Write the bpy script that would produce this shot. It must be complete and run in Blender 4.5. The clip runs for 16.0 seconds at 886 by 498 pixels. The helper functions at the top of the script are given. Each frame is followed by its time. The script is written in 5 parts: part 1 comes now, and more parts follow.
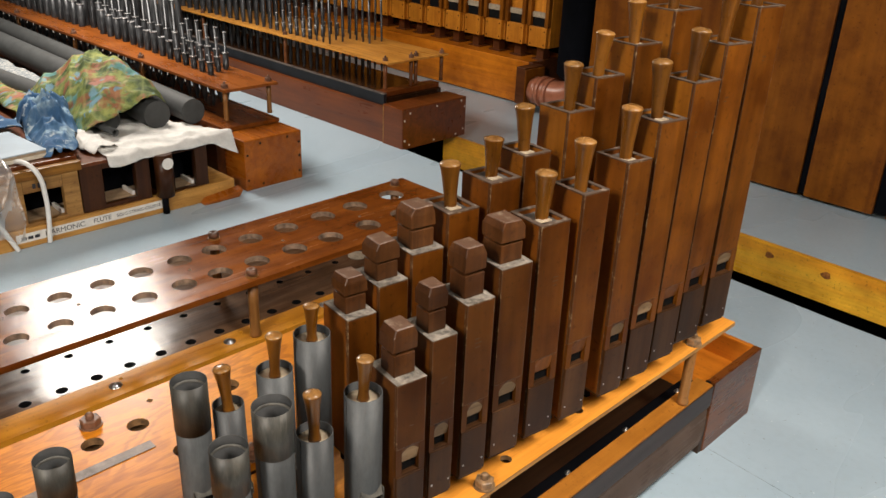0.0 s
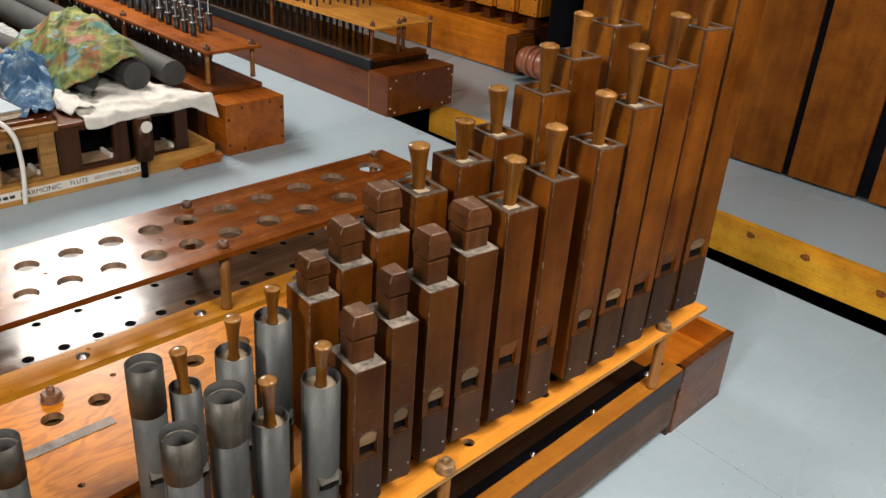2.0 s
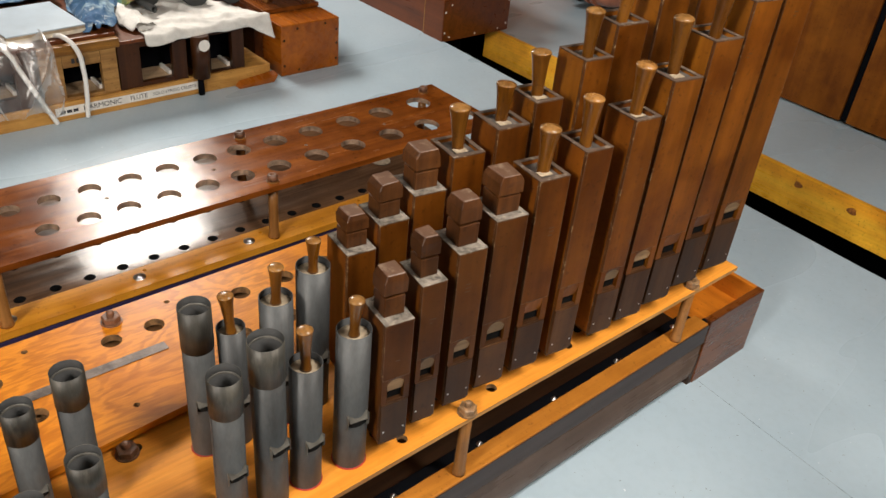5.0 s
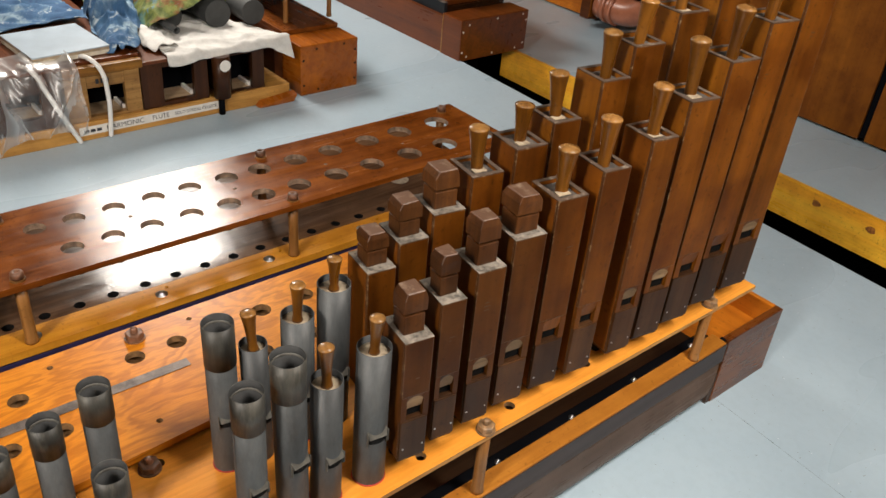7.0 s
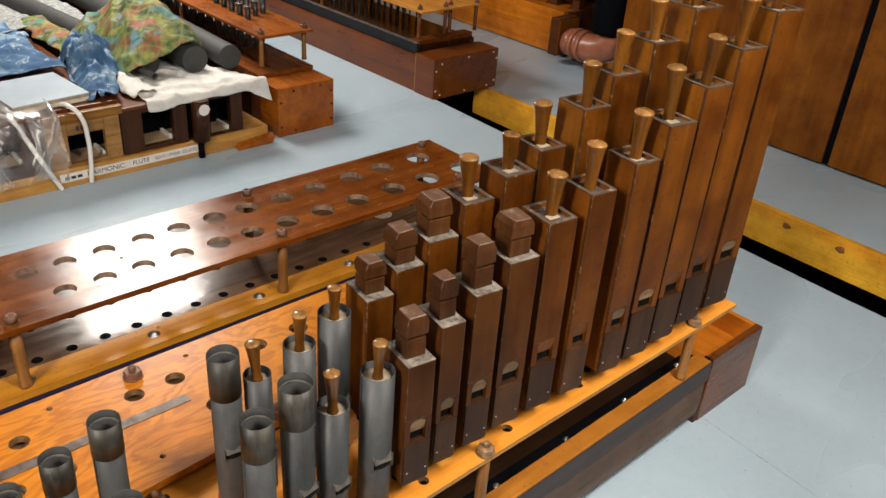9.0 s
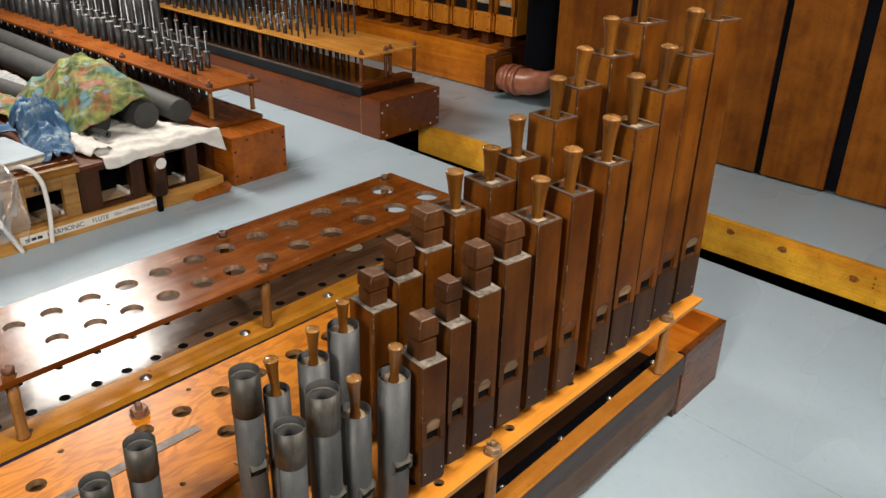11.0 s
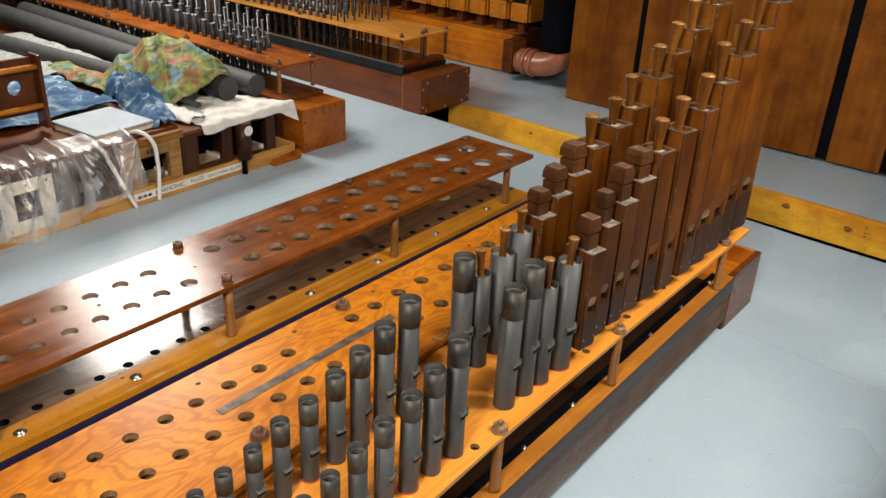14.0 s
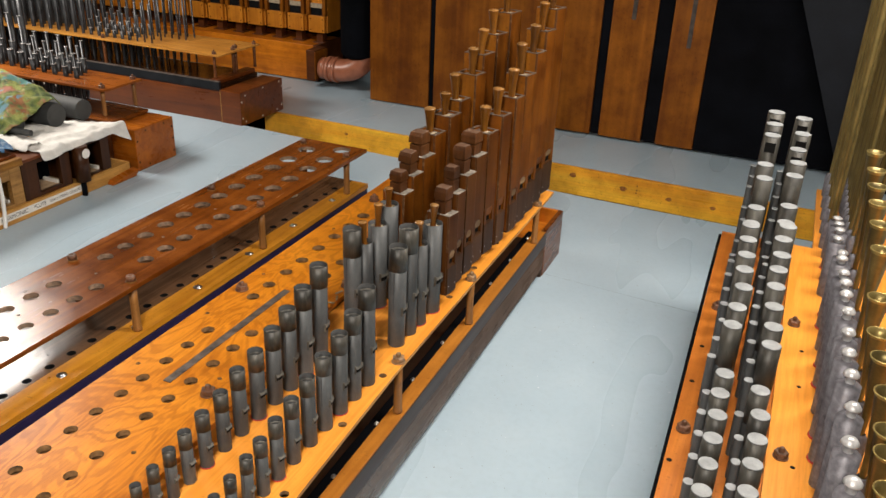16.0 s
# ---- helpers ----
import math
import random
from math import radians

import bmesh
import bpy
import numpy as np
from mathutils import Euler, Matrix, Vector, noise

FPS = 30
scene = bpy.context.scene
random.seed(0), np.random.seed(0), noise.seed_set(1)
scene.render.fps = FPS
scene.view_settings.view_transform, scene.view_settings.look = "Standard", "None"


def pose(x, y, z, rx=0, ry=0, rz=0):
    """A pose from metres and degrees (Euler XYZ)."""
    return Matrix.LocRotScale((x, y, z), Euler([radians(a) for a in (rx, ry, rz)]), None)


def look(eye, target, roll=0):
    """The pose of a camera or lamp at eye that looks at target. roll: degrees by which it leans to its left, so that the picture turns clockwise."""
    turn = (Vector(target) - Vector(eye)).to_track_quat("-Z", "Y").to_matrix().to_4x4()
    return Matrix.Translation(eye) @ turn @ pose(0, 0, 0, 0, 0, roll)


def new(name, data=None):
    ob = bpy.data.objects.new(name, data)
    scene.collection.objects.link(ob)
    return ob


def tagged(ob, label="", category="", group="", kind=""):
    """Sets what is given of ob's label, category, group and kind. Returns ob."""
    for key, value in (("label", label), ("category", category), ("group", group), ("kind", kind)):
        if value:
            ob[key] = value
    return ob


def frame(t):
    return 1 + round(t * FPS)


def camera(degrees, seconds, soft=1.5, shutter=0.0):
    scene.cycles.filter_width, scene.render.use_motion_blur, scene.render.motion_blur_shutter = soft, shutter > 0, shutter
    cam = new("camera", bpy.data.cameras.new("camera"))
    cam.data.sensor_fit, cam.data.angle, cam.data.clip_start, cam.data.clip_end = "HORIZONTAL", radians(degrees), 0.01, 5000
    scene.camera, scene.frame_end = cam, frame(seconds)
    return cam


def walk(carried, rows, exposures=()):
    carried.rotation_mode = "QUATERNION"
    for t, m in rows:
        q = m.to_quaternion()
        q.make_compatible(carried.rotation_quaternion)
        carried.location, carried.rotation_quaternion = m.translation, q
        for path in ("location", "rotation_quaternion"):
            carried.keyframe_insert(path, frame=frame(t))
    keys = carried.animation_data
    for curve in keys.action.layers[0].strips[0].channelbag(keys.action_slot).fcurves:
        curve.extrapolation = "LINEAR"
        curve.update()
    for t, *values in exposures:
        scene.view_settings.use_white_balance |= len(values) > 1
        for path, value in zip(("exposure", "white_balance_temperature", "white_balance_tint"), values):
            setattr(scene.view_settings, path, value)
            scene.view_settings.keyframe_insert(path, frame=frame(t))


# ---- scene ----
cam = camera(56.1, 16.0)
PATH = [
    (0, (0.234, -0.007, 1.551), (-1.035, 1.298, 0.723), 2.3),
    (0.5, (0.235, 0.014, 1.547), (-1.024, 1.318, 0.702), 2.6),
    (1, (0.235, 0.039, 1.55), (-1.002, 1.343, 0.673), 3.3),
    (1.5, (0.236, 0.044, 1.565), (-0.991, 1.344, 0.667), 3.8),
    (2, (0.242, 0.051, 1.582), (-0.981, 1.348, 0.676), 4.2),
    (2.5, (0.245, 0.056, 1.618), (-0.969, 1.343, 0.685), 5.0),
    (3, (0.253, 0.056, 1.65), (-0.944, 1.319, 0.664), 5.9),
    (3.5, (0.262, 0.053, 1.68), (-0.928, 1.279, 0.641), 6.5),
    (4, (0.267, 0.05, 1.703), (-0.923, 1.249, 0.632), 6.9),
    (4.5, (0.27, 0.051, 1.72), (-0.918, 1.222, 0.617), 6.9),
    (4.7, (0.273, 0.051, 1.71), (-0.924, 1.21, 0.604), 6.5),
    (7, (0.282, 0.035, 1.722), (-0.968, 1.159, 0.66), 5.3),
    (7.5, (0.275, 0.024, 1.738), (-0.966, 1.158, 0.655), 5.2),
    (8, (0.275, 0.011, 1.74), (-0.966, 1.154, 0.666), 5.1),
    (8.5, (0.275, -0.002, 1.727), (-0.981, 1.159, 0.691), 5.0),
    (9, (0.293, -0.039, 1.72), (-0.962, 1.171, 0.738), 4.3),
    (9.2, (0.297, -0.055, 1.718), (-0.952, 1.177, 0.759), 3.9),
    (11.3, (0.294, -0.253, 1.684), (-0.887, 1.103, 0.81), 1.3),
    (11.5, (0.279, -0.282, 1.683), (-0.893, 1.079, 0.804), 1.2),
    (12, (0.249, -0.408, 1.691), (-0.898, 0.979, 0.818), 1.5),
    (12.5, (0.223, -0.54, 1.696), (-0.904, 0.87, 0.835), 2.2),
    (13, (0.258, -0.673, 1.687), (-0.853, 0.749, 0.825), 3.3),
    (13.5, (0.256, -0.833, 1.718), (-0.845, 0.586, 0.837), 3.9),
    (14, (0.275, -1.032, 1.741), (-0.828, 0.382, 0.855), 2.7),
    (14.5, (0.261, -1.183, 1.773), (-0.793, 0.266, 0.885), 1.6),
    (15, (0.231, -1.319, 1.787), (-0.711, 0.207, 0.901), 1.5),
    (15.5, (0.264, -1.473, 1.814), (-0.567, 0.119, 0.934), 1.9),
    (16, (0.34, -1.622, 1.865), (-0.351, 0.049, 1.01), 2.4),
]
walk(cam, [(t, look(eye, target, roll)) for t, eye, target, roll in PATH])

# ---- world, lamps, exposure ----
scene.view_settings.exposure = 0.0
world = bpy.data.worlds.new("room_air")
scene.world = world
world.use_nodes = True
world.node_tree.nodes["Background"].inputs[0].default_value = (0.9, 0.95, 1.0, 1)
world.node_tree.nodes["Background"].inputs[1].default_value = 0.25


def area_lamp(name, eye, target, sx, sy, watts, colour=(1.0, 0.916, 0.825)):
    data = bpy.data.lights.new(name, "AREA")
    data.shape, data.size, data.size_y = "RECTANGLE", sx, sy
    data.energy, data.color = watts, colour
    ob = new(name, data)
    ob.matrix_world = look(eye, target)
    return ob


area_lamp("lamp_over_far_chests", (-5.1, 2.0, 2.45), (-4.4, 1.9, 0), 0.85, 1.2, 118)
area_lamp("lamp_over_aisle", (0.75, 1.5, 2.75), (-0.4, 1.2, 0), 0.5, 1.5, 95)
# Added fill without a known fixture, brightening the near sides of the pipes.
area_lamp("fill_behind_walk", (0.2, -2.3, 2.9), (-0.9, 1.0, 0.3), 0.5, 1.4, 181)

# ---- materials ----


def nodes_of(name):
    m = bpy.data.materials.new(name)
    m.use_nodes = True
    nt = m.node_tree
    return m, nt, nt.nodes["Principled BSDF"]


def add(nt, kind, **ins):
    n = nt.nodes.new(kind)
    for k, v in ins.items():
        n.inputs[k.replace("_", " ")].default_value = v
    return n


def coords(nt, scale=(1, 1, 1), spread=7.0):
    """Object coordinates, shifted from object to object, and scaled."""
    tc = nt.nodes.new("ShaderNodeTexCoord")
    oi = nt.nodes.new("ShaderNodeObjectInfo")
    vm = nt.nodes.new("ShaderNodeVectorMath")
    vm.operation = "MULTIPLY_ADD"
    comb = nt.nodes.new("ShaderNodeCombineXYZ")
    for k in range(3):
        nt.links.new(oi.outputs["Random"], comb.inputs[k])
    nt.links.new(comb.outputs[0], vm.inputs[0])
    vm.inputs[1].default_value = (spread, spread * 1.7, spread * 0.6)
    nt.links.new(tc.outputs["Object"], vm.inputs[2])
    mp = nt.nodes.new("ShaderNodeMapping")
    mp.inputs["Scale"].default_value = scale
    nt.links.new(vm.outputs[0], mp.inputs["Vector"])
    return mp.outputs[0], vm.outputs[0], oi


def ramp(nt, src, stops):
    r = nt.nodes.new("ShaderNodeValToRGB")
    els = r.color_ramp.elements
    while len(els) < len(stops):
        els.new(0.5)
    for e, (p, c) in zip(els, stops):
        e.position = p
        e.color = (*c, 1) if len(c) == 3 else c
    nt.links.new(src, r.inputs[0])
    return r.outputs[0]


def mix(nt, a, b, fac, mode="MIX"):
    m = nt.nodes.new("ShaderNodeMix")
    m.data_type, m.blend_type = "RGBA", mode
    for sock, v in ((m.inputs[0], fac), (m.inputs[6], a), (m.inputs[7], b)):
        if isinstance(v, bpy.types.NodeSocket):
            nt.links.new(v, sock)
        else:
            sock.default_value = v if isinstance(v, float) else (*v, 1)
    return m.outputs[2]


def bump(nt, src, p, strength, dist=0.002):
    b = nt.nodes.new("ShaderNodeBump")
    b.inputs["Strength"].default_value, b.inputs["Distance"].default_value = strength, dist
    nt.links.new(src, b.inputs["Height"])
    nt.links.new(b.outputs[0], p.inputs["Normal"])


def noise_of(nt, vec, scale, detail=5.0, rough=0.55, distort=0.0):
    n = add(nt, "ShaderNodeTexNoise", Scale=scale, Detail=detail, Roughness=rough, Distortion=distort)
    nt.links.new(vec, n.inputs["Vector"])
    return n.outputs[0]


def scalar(nt, src, lo, hi):
    r = add(nt, "ShaderNodeMapRange", To_Min=lo, To_Max=hi)
    nt.links.new(src, r.inputs[0])
    return r.outputs[0]


def wood(name, dark, light, grain="z", rough=(0.3, 0.5), figure=0.0, stain=0.5, coat=0.0, vary=0.25, ring=38.0, spec=0.35, wavy=0.0):
    """Wood: stretched grain, wide blotches of wear, an object-to-object shift in tone."""
    m, nt, p = nodes_of(name)
    sc = {"x": (0.05, 1, 1), "y": (1, 0.05, 1), "z": (1, 1, 0.05)}[grain]
    vec, plain, oi = coords(nt, sc)
    fine = noise_of(nt, vec, ring * 4, 6, 0.65)
    bands = noise_of(nt, vec, ring, 3, 0.5, 1.2 + figure)
    col = ramp(nt, bands, [(0.3, dark), (0.7, light)])
    col = mix(nt, col, ramp(nt, fine, [(0.3, (0.45, 0.4, 0.36)), (0.6, (1, 1, 1))]), 0.28, "MULTIPLY")
    if figure:
        wav = add(nt, "ShaderNodeTexWave", Scale=16.0, Distortion=7.0, Detail=3.0)
        wav.inputs["Detail Scale"].default_value = 1.4
        wav.bands_direction = "X" if grain == "y" else "Z"
        half = nt.nodes.new("ShaderNodeMapping")
        half.inputs["Scale"].default_value = (1, 0.3, 1) if grain == "y" else (0.3, 1, 1)
        nt.links.new(plain, half.inputs["Vector"])
        nt.links.new(half.outputs[0], wav.inputs["Vector"])
        col = mix(nt, col, ramp(nt, wav.outputs[1], [(0.2, (0.7, 0.62, 0.5)), (0.7, (1, 1, 1))]), min(0.6, 0.32 * figure + 0.06), "MULTIPLY")
    blotch = noise_of(nt, plain, 5.5, 4, 0.6)
    col = mix(nt, col, ramp(nt, blotch, [(0.36, (0.5, 0.42, 0.34)), (0.64, (1, 1, 1))]), stain, "MULTIPLY")
    knocks = noise_of(nt, plain, 75, 3, 0.6)
    col = mix(nt, col, ramp(nt, knocks, [(0.3, (0.35, 0.3, 0.26)), (0.4, (1, 1, 1))]), min(0.55, stain), "MULTIPLY")
    tone = nt.nodes.new("ShaderNodeHueSaturation")
    nt.links.new(col, tone.inputs["Color"])
    nt.links.new(scalar(nt, oi.outputs["Random"], 1 - vary, 1 + vary * 0.7), tone.inputs["Value"])
    nt.links.new(tone.outputs[0], p.inputs["Base Color"])
    sheen = nt.nodes.new("ShaderNodeMath")
    sheen.use_clamp = True
    nt.links.new(scalar(nt, blotch, *rough), sheen.inputs[0])
    nt.links.new(scalar(nt, noise_of(nt, vec, 30, 4, 0.6), -0.16, 0.16), sheen.inputs[1])
    nt.links.new(sheen.outputs[0], p.inputs["Roughness"])
    p.inputs["Coat Weight"].default_value, p.inputs["Coat Roughness"].default_value = coat, 0.16
    p.inputs["Specular IOR Level"].default_value = spec
    bump(nt, fine, p, 0.18, 0.0012)
    if wavy:
        dents = add(nt, "ShaderNodeBump", Strength=wavy, Distance=0.006)
        nt.links.new(noise_of(nt, plain, 16, 4, 0.6), dents.inputs["Height"])
        nt.links.new(dents.outputs[0], p.inputs["Normal"].links[0].from_node.inputs["Normal"])
    return m


def paint(name, colour, rough=0.5, mottle=0.12, scale=6.0, bumps=0.08, metal=0.0, dust=None, vary=0.0, spec=0.5, streak=1.0):
    m, nt, p = nodes_of(name)
    p.inputs["Specular IOR Level"].default_value = spec
    plain, _, oi = coords(nt, (1, 1, streak))
    big = noise_of(nt, plain, scale, 5, 0.6)
    small = noise_of(nt, plain, scale * 14, 4, 0.6)
    dark = tuple(c * (1 - 2.2 * mottle) for c in colour)
    lite = tuple(min(1, c * (1 + mottle)) for c in colour)
    col = ramp(nt, big, [(0.3, dark), (0.7, lite)])
    col = mix(nt, col, ramp(nt, small, [(0.3, (0.8, 0.8, 0.8)), (0.6, (1, 1, 1))]), min(1.0, mottle * 4), "MULTIPLY")
    if dust:
        col = mix(nt, col, dust, ramp(nt, noise_of(nt, plain, scale * 3, 6, 0.7), [(0.5, (0, 0, 0)), (0.75, (0.6, 0.6, 0.6))]))
    if vary:
        tone = nt.nodes.new("ShaderNodeHueSaturation")
        nt.links.new(col, tone.inputs["Color"])
        nt.links.new(scalar(nt, oi.outputs["Random"], 1 - vary, 1 + vary), tone.inputs["Value"])
        col = tone.outputs[0]
    nt.links.new(col, p.inputs["Base Color"])
    nt.links.new(scalar(nt, big, max(0.02, rough - 0.08), rough + 0.08), p.inputs["Roughness"])
    p.inputs["Metallic"].default_value = metal
    bump(nt, small, p, bumps, 0.002)
    return m


def flecked(name, base, fleck, start=0.55):
    """Dark wood worn through to pale flecks."""
    m, nt, p = nodes_of(name)
    vec, plain, oi = coords(nt)
    chips = noise_of(nt, plain, 42, 5, 0.7)
    col = mix(nt, base, fleck, ramp(nt, chips, [(start, (0, 0, 0)), (start + 0.15, (0.85, 0.85, 0.85))]))
    nt.links.new(col, p.inputs["Base Color"])
    p.inputs["Roughness"].default_value = 0.5
    bump(nt, chips, p, 0.2, 0.001)
    return m


def plywood(name, dark, light):
    """Rotary-cut veneer: wandering contour lines of the growth rings."""
    m, nt, p = nodes_of(name)
    tc = nt.nodes.new("ShaderNodeTexCoord")
    mp = add(nt, "ShaderNodeMapping", Scale=(1.0, 0.42, 1.0))
    nt.links.new(tc.outputs["Object"], mp.inputs["Vector"])
    land = noise_of(nt, mp.outputs[0], 5.2, 4, 0.5, 0.7)
    mul = nt.nodes.new("ShaderNodeMath")
    mul.operation, mul.inputs[1].default_value = "MULTIPLY", 84.0
    nt.links.new(land, mul.inputs[0])
    sine = nt.nodes.new("ShaderNodeMath")
    sine.operation = "SINE"
    nt.links.new(mul.outputs[0], sine.inputs[0])
    lines = scalar(nt, sine.outputs[0], 0.0, 1.0)
    lines.node.inputs["From Min"].default_value = -1.0
    st = add(nt, "ShaderNodeMapping", Scale=(1.0, 0.08, 1.0))
    nt.links.new(tc.outputs["Object"], st.inputs["Vector"])
    pores = noise_of(nt, st.outputs[0], 170, 5, 0.65)
    blotch = noise_of(nt, tc.outputs["Object"], 4.0, 4, 0.6)
    col = ramp(nt, blotch, [(0.35, dark), (0.65, light)])
    col = mix(nt, col, ramp(nt, lines, [(0.1, (0.5, 0.36, 0.22)), (0.65, (1, 1, 1))]), 0.45, "MULTIPLY")
    col = mix(nt, col, ramp(nt, pores, [(0.35, (0.55, 0.46, 0.38)), (0.55, (1, 1, 1))]), 0.4, "MULTIPLY")
    nt.links.new(col, p.inputs["Base Color"])
    nt.links.new(scalar(nt, blotch, 0.24, 0.4), p.inputs["Roughness"])
    p.inputs["Coat Weight"].default_value, p.inputs["Coat Roughness"].default_value = 0.0, 0.16
    p.inputs["Specular IOR Level"].default_value = 0.32
    bump(nt, pores, p, 0.15, 0.001)
    return m


def floor_paint(name):
    """Rolled blue-grey floor paint: faint strokes, scuffs and a sheen that varies."""
    m, nt, p = nodes_of(name)
    tc = nt.nodes.new("ShaderNodeTexCoord")
    plain = tc.outputs["Object"]
    st = add(nt, "ShaderNodeMapping", Rotation=(0.0, 0.0, 0.35), Scale=(1.0, 0.3, 1.0))
    nt.links.new(plain, st.inputs["Vector"])
    strokes = noise_of(nt, st.outputs[0], 2.2, 2, 0.45, 0.3)
    big = noise_of(nt, plain, 1.6, 4, 0.6)
    small = noise_of(nt, plain, 38, 4, 0.6)
    col = ramp(nt, big, [(0.3, (0.375, 0.482, 0.56)), (0.7, (0.432, 0.54, 0.614))])
    col = mix(nt, col, ramp(nt, strokes, [(0.35, (0.9, 0.91, 0.92)), (0.6, (1, 1, 1))]), 0.4, "MULTIPLY")
    col = mix(nt, col, ramp(nt, small, [(0.32, (0.82, 0.82, 0.82)), (0.55, (1, 1, 1))]), 0.22, "MULTIPLY")
    grit = noise_of(nt, plain, 95, 2, 0.5)
    col = mix(nt, col, (0.16, 0.17, 0.18), ramp(nt, grit, [(0.735, (0, 0, 0)), (0.77, (0.8, 0.8, 0.8))]))
    col = mix(nt, col, (0.75, 0.79, 0.82), ramp(nt, noise_of(nt, plain, 62, 2, 0.5), [(0.74, (0, 0, 0)), (0.77, (0.7, 0.7, 0.7))]))
    nt.links.new(col, p.inputs["Base Color"])
    nt.links.new(scalar(nt, strokes, 0.18, 0.4), p.inputs["Roughness"])
    p.inputs["Specular IOR Level"].default_value = 0.5
    bump(nt, small, p, 0.04, 0.001)
    return m


PIPEWOOD = wood("pipe_mahogany", (0.155, 0.045, 0.0035), (0.275, 0.086, 0.0065), "z", (0.36, 0.6), stain=0.85, vary=0.2, ring=13, spec=0.25)
PIPEGOLD = wood("pipe_golden_mahogany", (0.22, 0.073, 0.0048), (0.41, 0.148, 0.0105), "z", (0.32, 0.55), stain=0.85, vary=0.16, ring=11, spec=0.28)
PIPEUMBER = wood("pipe_dark_mahogany", (0.08, 0.0245, 0.0025), (0.145, 0.046, 0.005), "z", (0.36, 0.6), stain=0.85, vary=0.2, ring=13, spec=0.25)
CAPWOOD = wood("pipe_cap_dark", (0.042, 0.0175, 0.006), (0.084, 0.036, 0.0125), "z", (0.34, 0.54), stain=0.8, vary=0.28, ring=13, spec=0.24)
BLOCKWOOD = wood("stopper_block_wood", (0.058, 0.021, 0.0055), (0.12, 0.044, 0.011), "z", (0.34, 0.56), stain=0.8, vary=0.3)
BLOCKTOP = flecked("dusty_block_top", (0.1, 0.05, 0.028), (0.22, 0.155, 0.105), 0.52)
LIPWOOD = wood("mouth_lip_wood", (0.2, 0.122, 0.058), (0.4, 0.27, 0.145), "y", (0.45, 0.65), stain=0.8, vary=0.45)
RIMDUST = paint("dusty_worn_rim", (0.26, 0.225, 0.185), 0.85, 0.4, 45)
RIMWOOD = flecked("worn_rim_wood", (0.085, 0.058, 0.042), (0.33, 0.27, 0.21))
WORNEDGE = flecked("worn_pipe_edge", (0.06, 0.022, 0.005), (0.34, 0.24, 0.13), 0.56)
# Front boards get darker copies of the side wood, painting weaker light there.
FRONTWOOD = wood("shaded_pipe_front", (0.096, 0.0295, 0.0024), (0.182, 0.057, 0.0045), "z", (0.3, 0.54), stain=0.95, vary=0.22, ring=13, spec=0.22)
FRONTUMBER = wood("shaded_umber_front", (0.06, 0.0195, 0.0022), (0.114, 0.038, 0.0044), "z", (0.32, 0.56), stain=0.95, vary=0.2, ring=13, spec=0.22)
HANDLETOP = wood("worn_handle_end", (0.2, 0.09, 0.02), (0.42, 0.22, 0.07), "z", (0.2, 0.36), stain=0.7, coat=0.25, vary=0.3)
PENCIL = paint("faint_pencil", (0.05, 0.028, 0.014), 0.6, 0.1, 40)
INSIDE = paint("dusty_pipe_inside", (0.12, 0.1, 0.085), 0.9, 0.4, 30)
HANDLE = wood("turned_handle_wood", (0.105, 0.038, 0.0042), (0.22, 0.086, 0.0098), "z", (0.22, 0.38), stain=0.65, coat=0.25, vary=0.28)
RACKPINE = wood("front_rack_wood", (0.74, 0.27, 0.028), (0.87, 0.355, 0.05), "y", (0.32, 0.46), figure=0.06, stain=0.14, vary=0.03)
RACKEDGE = wood("front_rack_edge", (0.3, 0.13, 0.03), (0.62, 0.33, 0.1), "y", (0.5, 0.7), stain=0.5, vary=0.03)
PLYWOOD = plywood("figured_plywood", (0.56, 0.18, 0.0085), (0.75, 0.275, 0.0165))
REDRACK = wood("red_brown_rack_wood", (0.16, 0.042, 0.0055), (0.31, 0.092, 0.013), "y", (0.1, 0.34), stain=0.85, coat=0.0, vary=0.05, ring=18, spec=0.38, wavy=0.1)
RAILWOOD = wood("worn_rail_wood", (0.38, 0.14, 0.016), (0.56, 0.225, 0.03), "y", (0.34, 0.5), stain=0.5, vary=0.05, ring=22)
STRIPPINE = wood("varnished_strip", (0.52, 0.2, 0.014), (0.72, 0.32, 0.03), "y", (0.28, 0.42), stain=0.45, coat=0.06, vary=0.05, ring=22, spec=0.28)
CHESTTOP = wood("dark_chest_top", (0.09, 0.046, 0.023), (0.175, 0.095, 0.05), "y", (0.1, 0.26), stain=0.4, coat=0.1, vary=0.05, wavy=0.1)
ENDBOX = wood("end_box_red_brown", (0.11, 0.031, 0.0058), (0.215, 0.066, 0.0125), "y", (0.2, 0.38), stain=0.7, vary=0.05, ring=16, spec=0.42)
CHESTBROWN = wood("chest_brown", (0.1, 0.034, 0.011), (0.21, 0.075, 0.024), "y", (0.3, 0.45), stain=0.4, vary=0.1)
RAILSHADE = wood("rail_edge_and_shade", (0.036, 0.025, 0.023), (0.066, 0.047, 0.042), "y", (0.36, 0.5), stain=0.5, vary=0.05, ring=8, spec=0.22)
CHESTSIDE = wood("chest_side_worn", (0.083, 0.05, 0.033), (0.145, 0.091, 0.062), "y", (0.2, 0.36), stain=0.6, vary=0.05, ring=8, spec=0.42)
DECKRED = wood("dark_red_deck", (0.14, 0.038, 0.005), (0.25, 0.073, 0.0095), "x", (0.2, 0.4), stain=0.7, vary=0.05, ring=16)
